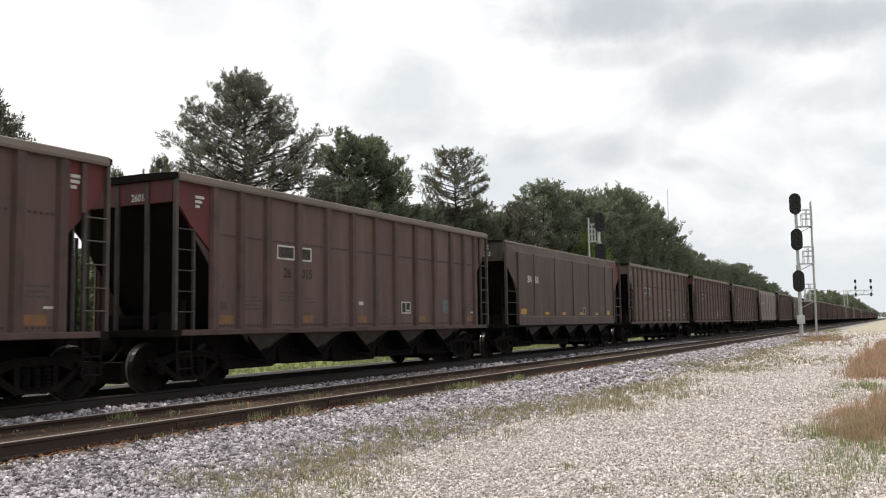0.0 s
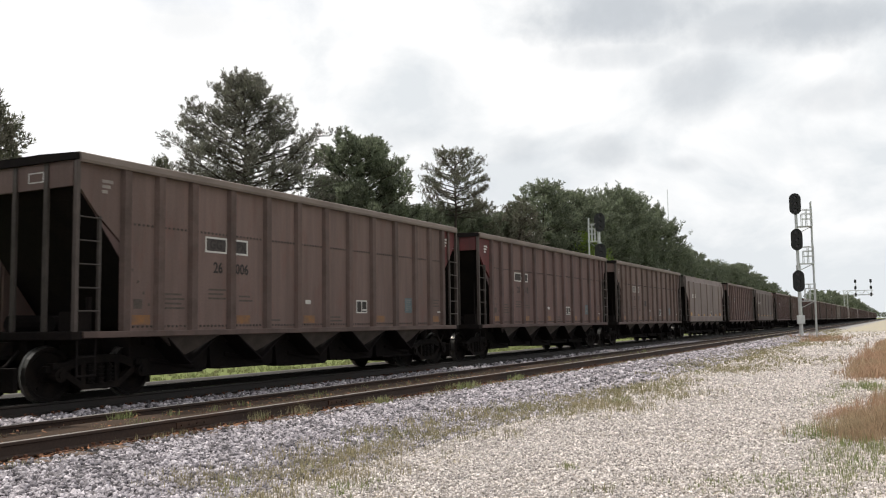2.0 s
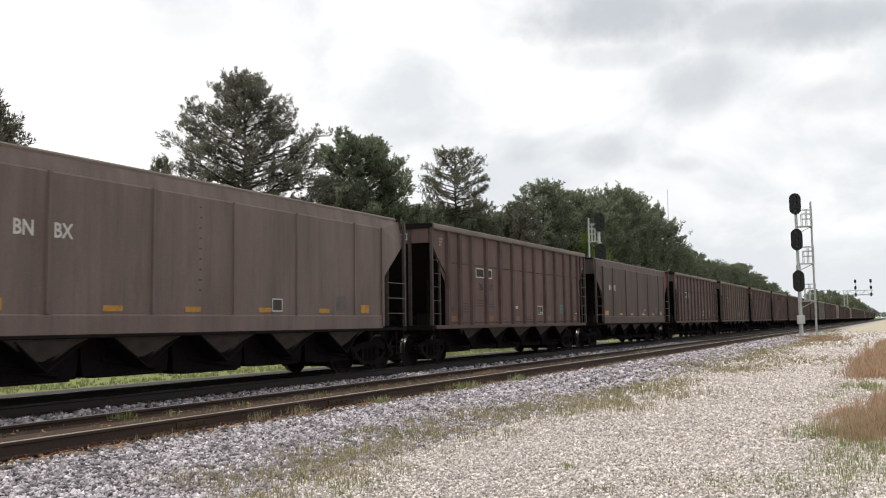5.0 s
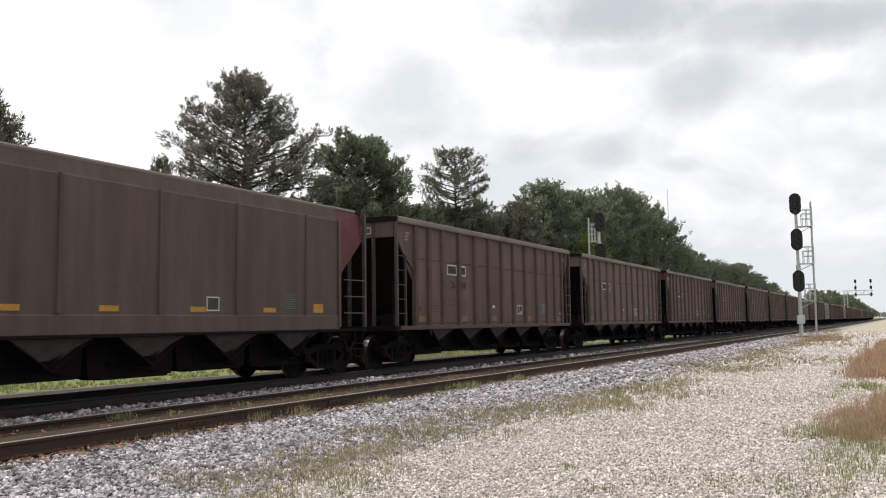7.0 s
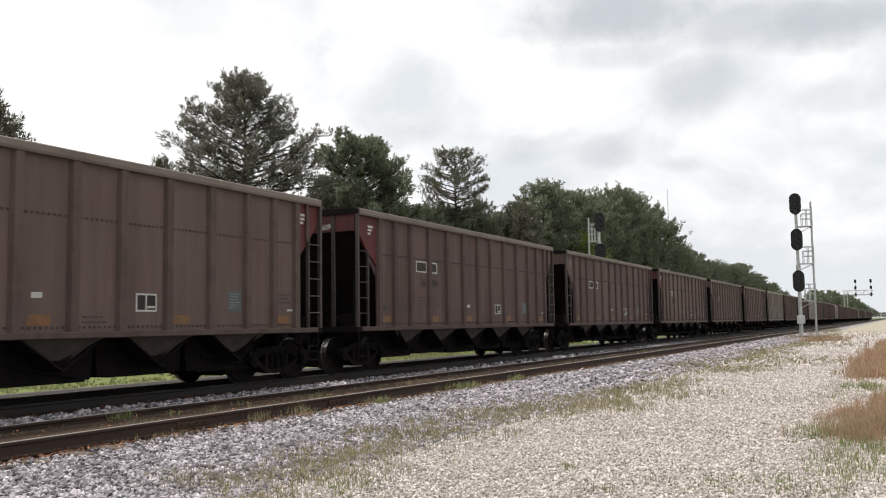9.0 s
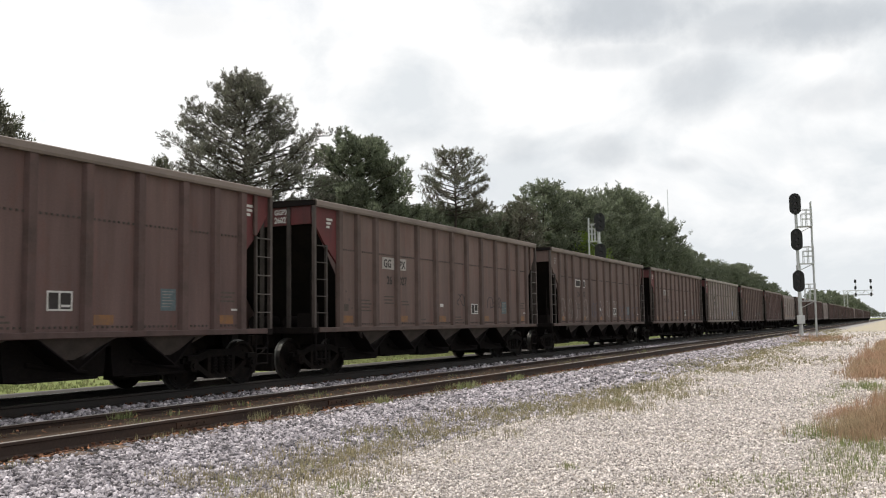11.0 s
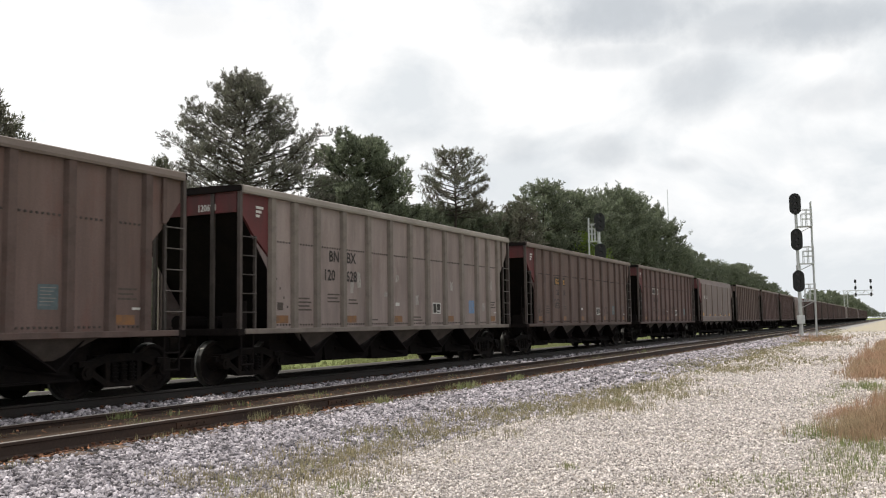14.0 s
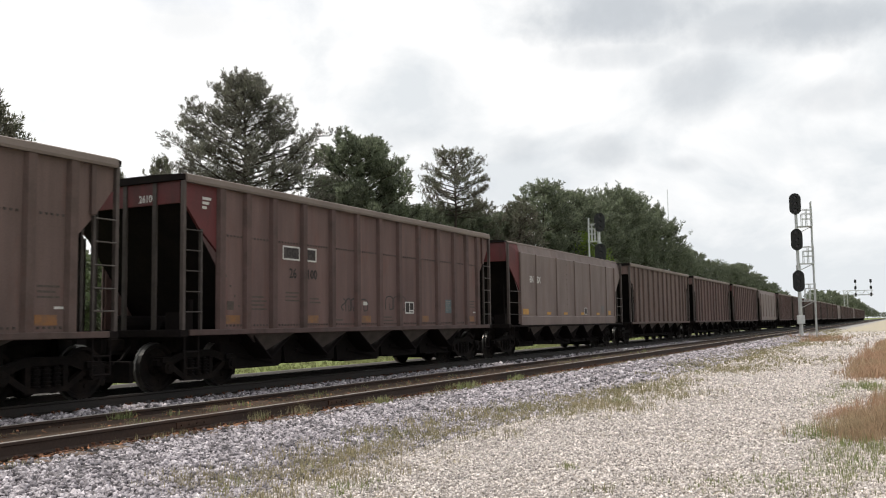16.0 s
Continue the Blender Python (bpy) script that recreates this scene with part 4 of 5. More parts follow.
CARS = {
    -1: ("r", dict(near_end="red", far_end="red")),
    0: ("r", dict(marks="GGPX", number="26015", near_end="red", far_end="brown")),
    1: ("s", dict(number="503233", near_end="brown", far_end="red", paint="dark")),
    2: ("r", dict(marks="GGPX", number="26006", near_end="brown", far_end="red", paint="taupe")),
    3: ("r", dict(marks="GGPX", number="26018", near_end="red", far_end="brown", box_style="outline")),
    4: ("r", dict(marks="GGPX", number="26067", near_end="brown", far_end="brown", paint="taupe", box_style="white")),
    5: ("s", dict(near_end="brown", far_end="brown", paint="silver", detail=1)),
    6: ("r", dict(marks="GGPX", number="26017", near_end="brown", far_end="brown")),
    7: ("s", dict(number="503199", near_end="brown", far_end="red", paint="dark")),
    8: ("r", dict(marks="GGPX", number="26088", near_end="brown", far_end="red")),
    9: ("r", dict(marks="GGPX", number="26019", near_end="brown", far_end="red", paint="taupe")),
    10: ("r", dict(marks="GGPX", number="26094", near_end="red", far_end="brown")),
    11: ("r", dict(marks="GGPX", number="", near_end="brown", far_end="red")),
    12: ("r", dict(marks="GGPX", number="26027", near_end="red", far_end="brown", paint="taupe", box_style="white", graffiti=2)),
    13: ("r", dict(marks="GGPX", number="26087", near_end="brown", far_end="red", paint="taupe", graffiti=1)),
    14: ("r", dict(marks="BNBX", number="26086", near_end="red", far_end="brown", paint="taupe", box_style="white")),
    15: ("r", dict(marks="BNBX", number="120628", near_end="red", far_end="brown", paint="tan", box_style="none")),
    16: ("r", dict(marks="GGPX", number="26118", near_end="red", far_end="brown", paint="taupe", box_style="yellow", graffiti=3)),
    17: ("r", dict(marks="GGPX", number="26100", near_end="red", far_end="brown", graffiti=4)),
    18: ("s", dict(near_end="red", far_end="brown", paint="silver", detail=1)),
}
LAST = 41
TRAIN = {}
for k in range(-1, LAST + 1):
    if k in CARS:
        kind, kw = CARS[k]
    elif k in (22, 30, 35):
        kind, kw = "s", dict(paint="silver", detail=0)
    else:
        kind, kw = "r", dict(paint=("brown", "taupe", "brown")[k % 3], near_end="red" if k % 4 == 1 else "brown", detail=0)
    TRAIN[k] = ribbed_car(k, **kw) if kind == "r" else smooth_car(k, **kw)
    TRAIN[k].matrix_basis = pose(TRAIN_X, FIRST + PITCH * k, 0)


# ---- signals ----
def head_mesh(w, h):
    """Black oblong backboard with rounded ends, its housing and three hooded lenses."""
    bm = bmesh.new()
    r = w / 2
    out = []
    for i in range(13):
        a = math.pi * i / 12
        out.append((r * math.cos(a), h / 2 - r + r * math.sin(a)))
    for i in range(13):
        a = math.pi + math.pi * i / 12
        out.append((r * math.cos(a), -h / 2 + r + r * math.sin(a)))
    prism(bm, out, "y", -0.02, 0.02)
    box(bm, -w * 0.24, w * 0.24, 0.02, 0.28, -h * 0.38, h * 0.38)
    return mesh_of(bm, "backboard", M["signalblack"])


def signal_head(parent, name, x, y, z, w, h, turn=0):
    hd = part(name, head_mesh(w, h), None, parent, "black oblong backboard, all aspects dark", at=pose(x, y, z, 0, 0, turn))
    for dz in (0.30, 0.0, -0.30):
        bm = bmesh.new()
        tube(bm, (0, -0.035, dz * h), (0, -0.021, dz * h), w * 0.14, n=14)
        part("lens", bm, M["lens"], hd)
        bm = bmesh.new()
        n = 10
        a = [(w * 0.17 * math.cos(math.pi * (i / n * 1.3 - 0.15)), w * 0.17 * math.sin(math.pi * (i / n * 1.3 - 0.15)) + dz * h) for i in range(n + 1)]
        f = [bm.verts.new((p, -0.02, q)) for p, q in a]; g = [bm.verts.new((p, -0.26, q)) for p, q in a]
        for i in range(n):
            bm.faces.new((f[i], f[i + 1], g[i + 1], g[i]))
        part("hood", bm, M["signalblack"], hd)
    return hd


def cage(parent, x, y, z, side, w=1.0, h=1.35):
    """Service platform with its guard rails."""
    pf = part("platform", bm_boxes((min(x, x + side * w), max(x, x + side * w), y - 0.4, y + 0.4, z - 0.03, z + 0.03)), M["alu"], parent, "galvanised service platform")
    bm = bmesh.new()
    for q in (0.28, 0.62, 1.0):
        for yy in (-0.38, 0.38):
            tube(bm, (x + side * w * q, y + yy, z), (x + side * w * q, y + yy, z + h * (0.75 if q < 0.5 else 1)), 0.028, n=6)
    for zz in (0.45, 0.75, 1.0):
        for yy in (-0.38, 0.38):
            tube(bm, (x + side * w * 0.28, y + yy, z + h * zz * 0.97), (x + side * w, y + yy, z + h * zz * 0.97), 0.024, n=6)
    part("guard_rail", bm, M["alu"], pf)
    bm = bmesh.new(); tube(bm, (x, y, z - 0.5), (x + side * w * 0.9, y, z - 0.05), 0.03, n=6)
    part("brace", bm, M["alu"], pf)


def signal_mast(at, heads, platforms, height, side, w, h, ladder_x, label):
    s = thing("signal_mast", at, label=label, category="railway signal")
    part("base", bm_boxes((-0.42, 0.42, -0.42, 0.42, -0.05, 0.28)), M["concrete"], s, "concrete footing", bevel=0.02)
    bm = bmesh.new()
    tube(bm, (0, 0, 0.28), (0, 0, height * 0.5), 0.15, 0.13, n=12); tube(bm, (0, 0, height * 0.5), (0, 0, height), 0.12, 0.11, n=12)
    for z in (height * 0.5, height * 0.76):
        tube(bm, (0, 0, z - 0.25), (0, 0, z + 0.25), 0.18, n=10)
    part("mast", bm, M["alu"], s)
    part("relay_box", bm_boxes((-0.27, 0.27, -0.3, 0.12, 1.2, 1.85)), M["alu"], s, "small grey equipment box", bevel=0.02)
    bm = bmesh.new()
    for dy in (-0.2, 0.2):
        tube(bm, (ladder_x, dy, 0.1), (ladder_x, dy, height - 0.3), 0.05, n=6)
    z = 0.4
    while z < height - 0.5:
        tube(bm, (ladder_x, -0.2, z), (ladder_x, 0.2, z), 0.016, n=5); z += 0.32
    part("ladder", bm, M["alu"], s)
    for z in platforms:
        cage(s, 0.12 * side, 0, z, side, abs(ladder_x) - 0.1)
    for z in heads:
        signal_head(s, "signal_head", -0.05 * side, -0.25, z, w, h)
    return s


signal_mast(pose(-6.68, 73.96, -0.4, 0, 0, 12), (10.55, 7.74, 4.51), (8.76, 5.85, 2.96), 11.0, 1, 0.86, 1.68, 1.1, "tall galvanised signal mast with three black heads and ladder")
signal_mast(pose(-20.0, 65.4, -0.6, 0, 0, 22), (9.35, 7.0), (7.9,), 10.0, -1, 0.80, 1.45, -0.75, "galvanised signal mast with black heads behind the train")


def signal_bridge():
    s = thing("signal_bridge", pose(-16.9, 365.3, -0.6), label="distant galvanised cantilever signal bridge over the tracks", category="signal bridge")
    for y in (-0.5, 0.5):
        for x in (-0.6, 0.6):
            bm = bmesh.new(); tube(bm, (x, y, 0), (x, y, 11.8), 0.11, n=6); part("column", bm, M["alu"], s)
    bm = bmesh.new()
    z = 0.5
    while z < 11:
        for y in (-0.5, 0.5):
            tube(bm, (-0.6, y, z), (0.6, y, z + 1.1), 0.05, n=5); tube(bm, (0.6, y, z), (0.6, y, z + 0.01), 0.05, n=5)
        z += 1.15
    part("lacing", bm, M["alu"], s)
    bm = bmesh.new()
    for y in (-0.5, 0.5):
        for z in (10.4, 12.0):
            tube(bm, (-1.2, y, z), (9.4, y, z), 0.10, n=6)
        for i in range(8):
            tube(bm, (-1.0 + i * 1.3, y, 10.4 if i % 2 else 12.0), (0.3 + i * 1.3, y, 12.0 if i % 2 else 10.4), 0.06, n=5)
    part("truss_arm", bm, M["alu"], s)
    for x in (3.5, 8.7):
        bm = bmesh.new(); tube(bm, (x, 0, 9.6), (x, 0, 16.2), 0.09, n=6); part("head_pole", bm, M["alu"], s)
        for z in (15.4, 13.0, 10.4):
            signal_head(s, "signal_head", x, -0.6, z, 0.8, 1.4)
    bm = bmesh.new(); tube(bm, (2.8, -0.7, 10.2), (9.4, -0.7, 10.2), 0.08, n=5); part("walkway_rail", bm, M["alu"], s)


signal_bridge()


def radio_mast():
    s = thing("radio_mast", pose(-60, 267.3, -0.6), label="thin grey radio mast above the pine trees", category="antenna")
    bm = bmesh.new(); tube(bm, (0, 0, 0), (0, 0, 31), 0.30, 0.26, n=6); part("lattice_mast", bm, M["postgrey"], s)
    bm = bmesh.new(); tube(bm, (0, 0, 31), (0, 0, 41.4), 0.14, 0.07, n=6); part("whip_antenna", bm, M["alu"], s)
    bm = bmesh.new(); tube(bm, (-0.9, 0, 27), (-0.9, 0, 33), 0.07, n=5); tube(bm, (-0.9, 0, 27.2), (0, 0, 27.2), 0.05, n=5); part("side_antenna", bm, M["alu"], s)


radio_mast()


# ---- trees ----
def limb(V, F, a, b, r0, r1, n=5):
    a, b = np.array(a, float), np.array(b, float)
    d = b - a; d /= np.linalg.norm(d) + 1e-9
    u = np.cross(d, (0.3, 0.5, 0.81)); u /= np.linalg.norm(u) + 1e-9
    w = np.cross(d, u)
    base = len(V)
    for p, r in ((a, r0), (b, r1)):
        for i in range(n):
            t = 6.2832 * i / n
            V.append(p + (u * math.cos(t) + w * math.sin(t)) * r)
    for i in range(n):
        F.append((base + i, base + (i + 1) % n, base + n + (i + 1) % n, base + n + i))


def tufts(rng, centers, size, blades, width):
    """Leaves scattered round their centres."""
    n = len(centers)
    d = rng.normal(size=(n, blades, 3))
    d /= np.linalg.norm(d, axis=-1, keepdims=True)
    side = np.cross(d, rng.normal(size=(n, blades, 3))); side /= np.linalg.norm(side, axis=-1, keepdims=True) + 1e-9
    ln = size * rng.uniform(0.55, 1.0, (n, blades, 1))
    c = centers[:, None, :]
    wd = width * rng.uniform(0.7, 1.3, (n, blades, 1))
    P = np.stack([c - side * wd * 0.35, c + d * ln * 0.55 - side * wd, c + d * ln, c + d * ln * 0.55 + side * wd], 2)
    V = P.reshape(-1, 3)
    return V, np.arange(len(V)).reshape(-1, 4)


def brushes(rng, roots, axes, length, size, blades, width):
    """Bottle-brush shoots: needles set all round a short shoot and pointing forwards."""
    n = len(roots)
    ax = axes / (np.linalg.norm(axes, axis=1, keepdims=True) + 1e-9)
    radial = np.cross(ax[:, None, :], rng.normal(size=(n, blades, 3)))
    radial /= np.linalg.norm(radial, axis=-1, keepdims=True) + 1e-9
    along = rng.uniform(0, 1, (n, blades, 1))
    d = radial * rng.uniform(0.45, 1.0, (n, blades, 1)) + ax[:, None, :] * (0.35 + 0.75 * along)
    d /= np.linalg.norm(d, axis=-1, keepdims=True)
    side = np.cross(d, rng.normal(size=(n, blades, 3))); side /= np.linalg.norm(side, axis=-1, keepdims=True) + 1e-9
    ln = size * rng.uniform(0.7, 1.0, (n, blades, 1))
    wd = width * rng.uniform(0.7, 1.3, (n, blades, 1))
    c = roots[:, None, :] + ax[:, None, :] * along * (length * rng.uniform(0.7, 1.3, (n, 1, 1)))
    P = np.stack([c - side * wd * 0.35, c + d * ln * 0.5 - side * wd, c + d * ln, c + d * ln * 0.5 + side * wd], 2)
    V = P.reshape(-1, 3)
    return V, np.arange(len(V)).reshape(-1, 4)


def crown_radius(style, q):
    """Relative crown radius at q = 0 (crown base) .. 1 (top)."""
    if style == "broad":
        return np.interp(q, (0, 0.15, 0.36, 0.55, 0.72, 0.87, 1), (0.8, 1.0, 1.0, 0.80, 0.56, 0.36, 0.14))
    if style == "cap":
        return np.interp(q, (0, 0.12, 0.4, 0.7, 0.9, 1), (0.7, 0.95, 1.0, 0.72, 0.42, 0.2))
    if style == "egg":
        return np.interp(q, (0, 0.2, 0.5, 0.72, 0.9, 1), (0.9, 1.0, 0.92, 0.72, 0.48, 0.12))
    if style == "cone":
        return np.interp(q, (0, 0.15, 0.5, 0.8, 1), (0.8, 1.0, 0.80, 0.45, 0.04))
    if style == "round":
        return np.interp(q, (0, 0.2, 0.5, 0.75, 0.92, 1), (0.45, 0.85, 1.0, 0.85, 0.5, 0.1))
    return np.interp(q, (0, 0.3, 0.6, 0.85, 1), (0.9, 1.0, 0.85, 0.6, 0.15))


def pine_meshes(seed, style, height, crown_from, radius, limbs, per_limb, tuft, blades, needle, lean=0.0, wid=0.05, droop=0.1, shoots=3, twig=True):
    rng = np.random.default_rng(seed)
    V, F = [], []
    bends = [np.array((lean * math.sin(q * 2.2) + rng.normal(0, 0.06), rng.normal(0, 0.06), height * q)) for q in np.linspace(0, 1, 8)]
    bends[0][:2] = 0
    r_base = height * 0.0155
    for i in range(7):
        limb(V, F, bends[i], bends[i + 1], r_base * (1 - i / 7.6), r_base * (1 - (i + 1) / 7.6), 8)
    C, A = [], []
    for i in range(limbs):
        q = (i + rng.uniform(0, 0.9)) / limbs
        z = height * (crown_from + (1 - crown_from) * q * 0.985)
        t = z / height * 7
        j = min(6, int(t)); root = bends[j] + (bends[j + 1] - bends[j]) * (t - j)
        az = i * 2.399 + rng.uniform(-0.5, 0.5)
        ln = radius * crown_radius(style, q) * rng.uniform(0.68, 1.0)
        rise = ln * (0.10 + 0.75 * q - droop + rng.uniform(-0.1, 0.2))
        d = np.array((math.cos(az), math.sin(az), 0))
        pts = [root + d * ln * f + np.array((0, 0, rise * f ** 1.3)) + rng.normal(0, 0.05 * ln, 3) * f for f in (0, 0.35, 0.7, 1.0)]
        rr = 0.02 + 0.022 * ln * (1 - 0.5 * q)
        for a, b, f in zip(pts, pts[1:], (1.0, 0.65, 0.35)):
            limb(V, F, a, b, rr * f, rr * f * 0.62, 5)
        # branchlets fork off to both sides and carry upright shoots at their ends
        m = max(3, int(per_limb * (0.30 + ln / radius)))
        for b in range(m):
            f = min(1.0, 0.30 + 0.72 * (b + rng.uniform(0, 0.9)) / m)
            g = f * 3; e = min(2, int(g)); p = pts[e] + (pts[e + 1] - pts[e]) * (g - e)
            turn = az + rng.choice((-1, 1)) * rng.uniform(0.2, 1.3) * (1.2 - 0.5 * f)
            bl = (0.35 + 0.24 * ln) * rng.uniform(0.35, 1.1) * (1.25 - 0.6 * f)
            tip = p + np.array((math.cos(turn), math.sin(turn), rng.uniform(-0.2, 0.75))) * bl
            if twig:
                limb(V, F, p, tip, 0.02, 0.01, 3)
            for _ in range(shoots):
                h = rng.uniform(0.45, 1.0)
                C.append(p + (tip - p) * h + rng.normal(0, 0.07 + 0.015 * ln, 3))
                A.append((math.cos(turn) * 0.55 + rng.normal(0, 0.35), math.sin(turn) * 0.55 + rng.normal(0, 0.35), 0.85 + 0.3 * q))
    wood = raw_mesh("trunk", np.array(V), np.array(F), M["bark"])
    nv, nf = brushes(rng, np.array(C), np.array(A), tuft * 1.25, tuft, blades, wid)
    return wood, raw_mesh("crown", nv, nf, needle), float(nv[:, 2].max())


def leafy_meshes(seed, height, radius, clumps, leaves, material, size=0.16):
    """Broad-leaved small tree: limbs and many leaf clumps."""
    rng = np.random.default_rng(seed)
    V, F = [], []
    top = np.array((rng.normal(0, 0.2), rng.normal(0, 0.2), height * 0.8))
    limb(V, F, (0, 0, 0), top * 0.55, height * 0.018, height * 0.012, 7)
    limb(V, F, top * 0.55, top, height * 0.012, height * 0.004, 6)
    C = []
    for i in range(clumps):
        az, q = i * 2.399, rng.uniform(0.12, 1.0)
        r = radius * math.sqrt(max(0.05, 1 - (2 * q - 0.85) ** 2)) * rng.uniform(0.35, 1.0)
        p = np.array((math.cos(az) * r, math.sin(az) * r, height * (0.1 + 0.88 * q)))
        if i % 3 == 0:
            limb(V, F, top * min(0.95, q * 0.9), p, 0.03, 0.012, 4)
        C.append(p + rng.normal(0, 1, (leaves, 3)) * np.array((0.42, 0.42, 0.32)) * (0.5 + 0.12 * radius))
    wood = raw_mesh("trunk", np.array(V), np.array(F), M["bark"])
    nv, nf = tufts(rng, np.concatenate(C), size, 3, size * 0.42)
    return wood, raw_mesh("crown", nv, nf, material), height


KINDS = {
    "broad": pine_meshes(11, "broad", 16.6, 0.34, 5.0, 104, 20, 0.26, 14, M["needle"], 0.2, 0.022),
    "dense": pine_meshes(12, "egg", 14.6, 0.22, 4.5, 140, 19, 0.30, 12, M["needle_green"], 0.1, 0.036),
    "airy": pine_meshes(13, "cap", 16.6, 0.66, 3.2, 46, 15, 0.22, 13, M["needle2"], 0.3, 0.021),
    "group": pine_meshes(14, "dome", 18.0, 0.25, 4.9, 120, 12, 0.44, 7, M["needle_green"], 0.3, 0.06, twig=False),
    "group2": pine_meshes(15, "round", 18.8, 0.35, 4.8, 110, 12, 0.44, 7, M["needle_green"], 0.5, 0.058, twig=False),
    "young": pine_meshes(16, "cone", 10.9, 0.2, 2.8, 64, 13, 0.26, 12, M["needle2"], 0.1, 0.026, -0.3),
    "shrub": leafy_meshes(21, 6.0, 3.0, 80, 9, M["leaf"], 0.34),
    "shrub2": leafy_meshes(22, 7.0, 2.6, 80, 9, M["needle_green"], 0.34),
    "lime": leafy_meshes(23, 9.0, 2.4, 60, 20, M["lime"], 0.2),
    "far": pine_meshes(17, "dome", 15.0, 0.15, 5.0, 40, 5, 1.0, 6, M["needle_green"], 0.3, 0.26, shoots=2, twig=False),
}
TREE_LABEL = {
    "broad": "broad old pine with open tufted crown behind the train", "dense": "dense dark green conical pine behind the train",
    "airy": "slender pine with airy rounded grey-green crown", "group": "tall green pine in the wood edge beyond the tracks",
    "group2": "tall grey-green pine in the wood edge beyond the tracks", "young": "young pine with upright shoots beyond the tracks",
    "shrub": "leafy green understory shrub at the wood edge", "shrub2": "dark green bushy understory tree at the wood edge",
    "lime": "young broad-leaved tree with bright yellow-green leaves", "far": "distant dark pine in the wood along the line",
}


def tree(kind, x, y, height, turn=0.0, spread=1.0):
    wood, crown, h0 = KINDS[kind]
    s = height / h0
    t = thing("bush" if kind.startswith("shrub") else ("broadleaf_tree" if kind == "lime" else "pine_tree"), pose(x, y, -0.62, 0, 0, turn) @ Matrix.Diagonal((s * spread, s * spread, s, 1)),
              label=TREE_LABEL[kind], category="bush" if kind.startswith("shrub") else "tree", group="wood edge beyond the tracks")
    part("trunk", wood, None, t)
    part("crown", crown, None, t)
    return t


rnd = random.Random(5)
tree("broad", -36.0, 42.9, 18.0, 20, 1.06)
tree("dense", -34.0, 53.4, 15.9, 0, 1.0)
tree("dense", -36.5, 61.5, 12.4, 130, 0.9)
tree("airy", -36.0, 72.6, 18.5, 60)
for y, h, w in ((58.5, 13.4, 0.9), (64.0, 12.3, 1.0), (69.5, 12.8, 0.95), (74.5, 13.3, 1.0), (79.5, 13.8, 0.9), (84.5, 13.6, 0.9), (90.5, 14.6, 0.9)):
    tree("dense", -38.0, y, h, y * 37, w)
tree("airy", -37.0, 81.5, 14.6, 190, 0.8)
tree("young", -34.0, 24.0, 12.3, 10, 0.85)
tree("young", -36.5, 22.5, 12.6, 80, 0.9)
tree("young", -60.0, 60.2, 18.2, 40, 0.55)
tree("young", -62.0, 57.0, 16.6, 140, 0.5)
for x, y, h, kind in ((-35, 86.7, 15.3, "young"), (-36, 96.5, 18.5, "group"), (-35, 103.5, 18.6, "group2"), (-36, 112.0, 19.2, "group2"), (-36, 119.0, 19.0, "group"), (-36, 125.4, 22.0, "group2"),
                      (-35, 130.5, 21.8, "group"), (-36, 143.2, 21.8, "group2"), (-36, 139.0, 19.5, "group"), (-35, 148.5, 19.5, "group2"), (-34, 158.4, 15.7, "group"), (-35, 166.5, 15.4, "group2"), (-35, 176.0, 15.7, "group"),
                      (-35, 187.0, 14.6, "group"), (-35, 198.0, 15.1, "group2"), (-34, 210.0, 14.8, "group"), (-34, 221.0, 15.4, "group2"), (-34, 229.5, 16.2, "group"), (-35, 247, 14.8, "group2"), (-35, 265.6, 15.0, "group"), (-34, 288, 13.4, "group2"), (-35, 305, 12.6, "group"), (-35, 328, 11.8, "group2")):
    tree(kind, x, y, h, rnd.uniform(0, 360), rnd.uniform(0.85, 1.08))
tree("lime", -32.0, 106.0, 10.5, 0)
tree("lime", -31.5, 55.8, 9.0, 90, 0.8)
tree("lime", -31.5, 98.0, 12.0, 200, 0.7)
y = 12.0
while y < 330:
    tree("shrub" if rnd.random() < 0.45 else "shrub2", -31.5 - rnd.uniform(0, 3.5), y, rnd.uniform(5.2, 6.4) + min(3.5, max(0, (y - 55) * 0.08)), rnd.uniform(0, 360), rnd.uniform(0.9, 1.3))
    if y < 60:
        tree("shrub2", -37.5 - rnd.uniform(0, 2), y + 1.5, rnd.uniform(5.6, 6.6), rnd.uniform(0, 360), 1.2)
    y += rnd.uniform(2.4, 3.6) * (1 + y / 260)
for y, h in ((455, 13.5), (480, 16.3), (500, 15.6), (530, 15.8), (560, 17.2), (600, 19.0), (625, 20.4), (665, 18.0), (710, 19.0), (760, 20.5), (815, 22.0), (880, 20.5), (950, 21.0), (1020, 21.4), (1080, 22.0), (1180, 20), (1300, 19), (1450, 17.6), (1600, 17), (1800, 16)):
    tree("far", -35 - rnd.uniform(0, 6), y, h, rnd.uniform(0, 360), rnd.uniform(1.1, 1.5))
for x in (-30, -22, -14, -6, 2, 10, 20, 30):
    tree("far", x, 2000 + rnd.uniform(-60, 60), rnd.uniform(12, 15), rnd.uniform(0, 360), 1.6)


# ---- loose stones, weeds and grass ----
CUBE = np.array([(x, y, z) for x in (-1, 1) for y in (-1, 1) for z in (-1, 1)], float)
CUBE_F = np.array([(0, 1, 3, 2), (4, 6, 7, 5), (0, 4, 5, 1), (2, 3, 7, 6), (0, 2, 6, 4), (1, 5, 7, 3)])


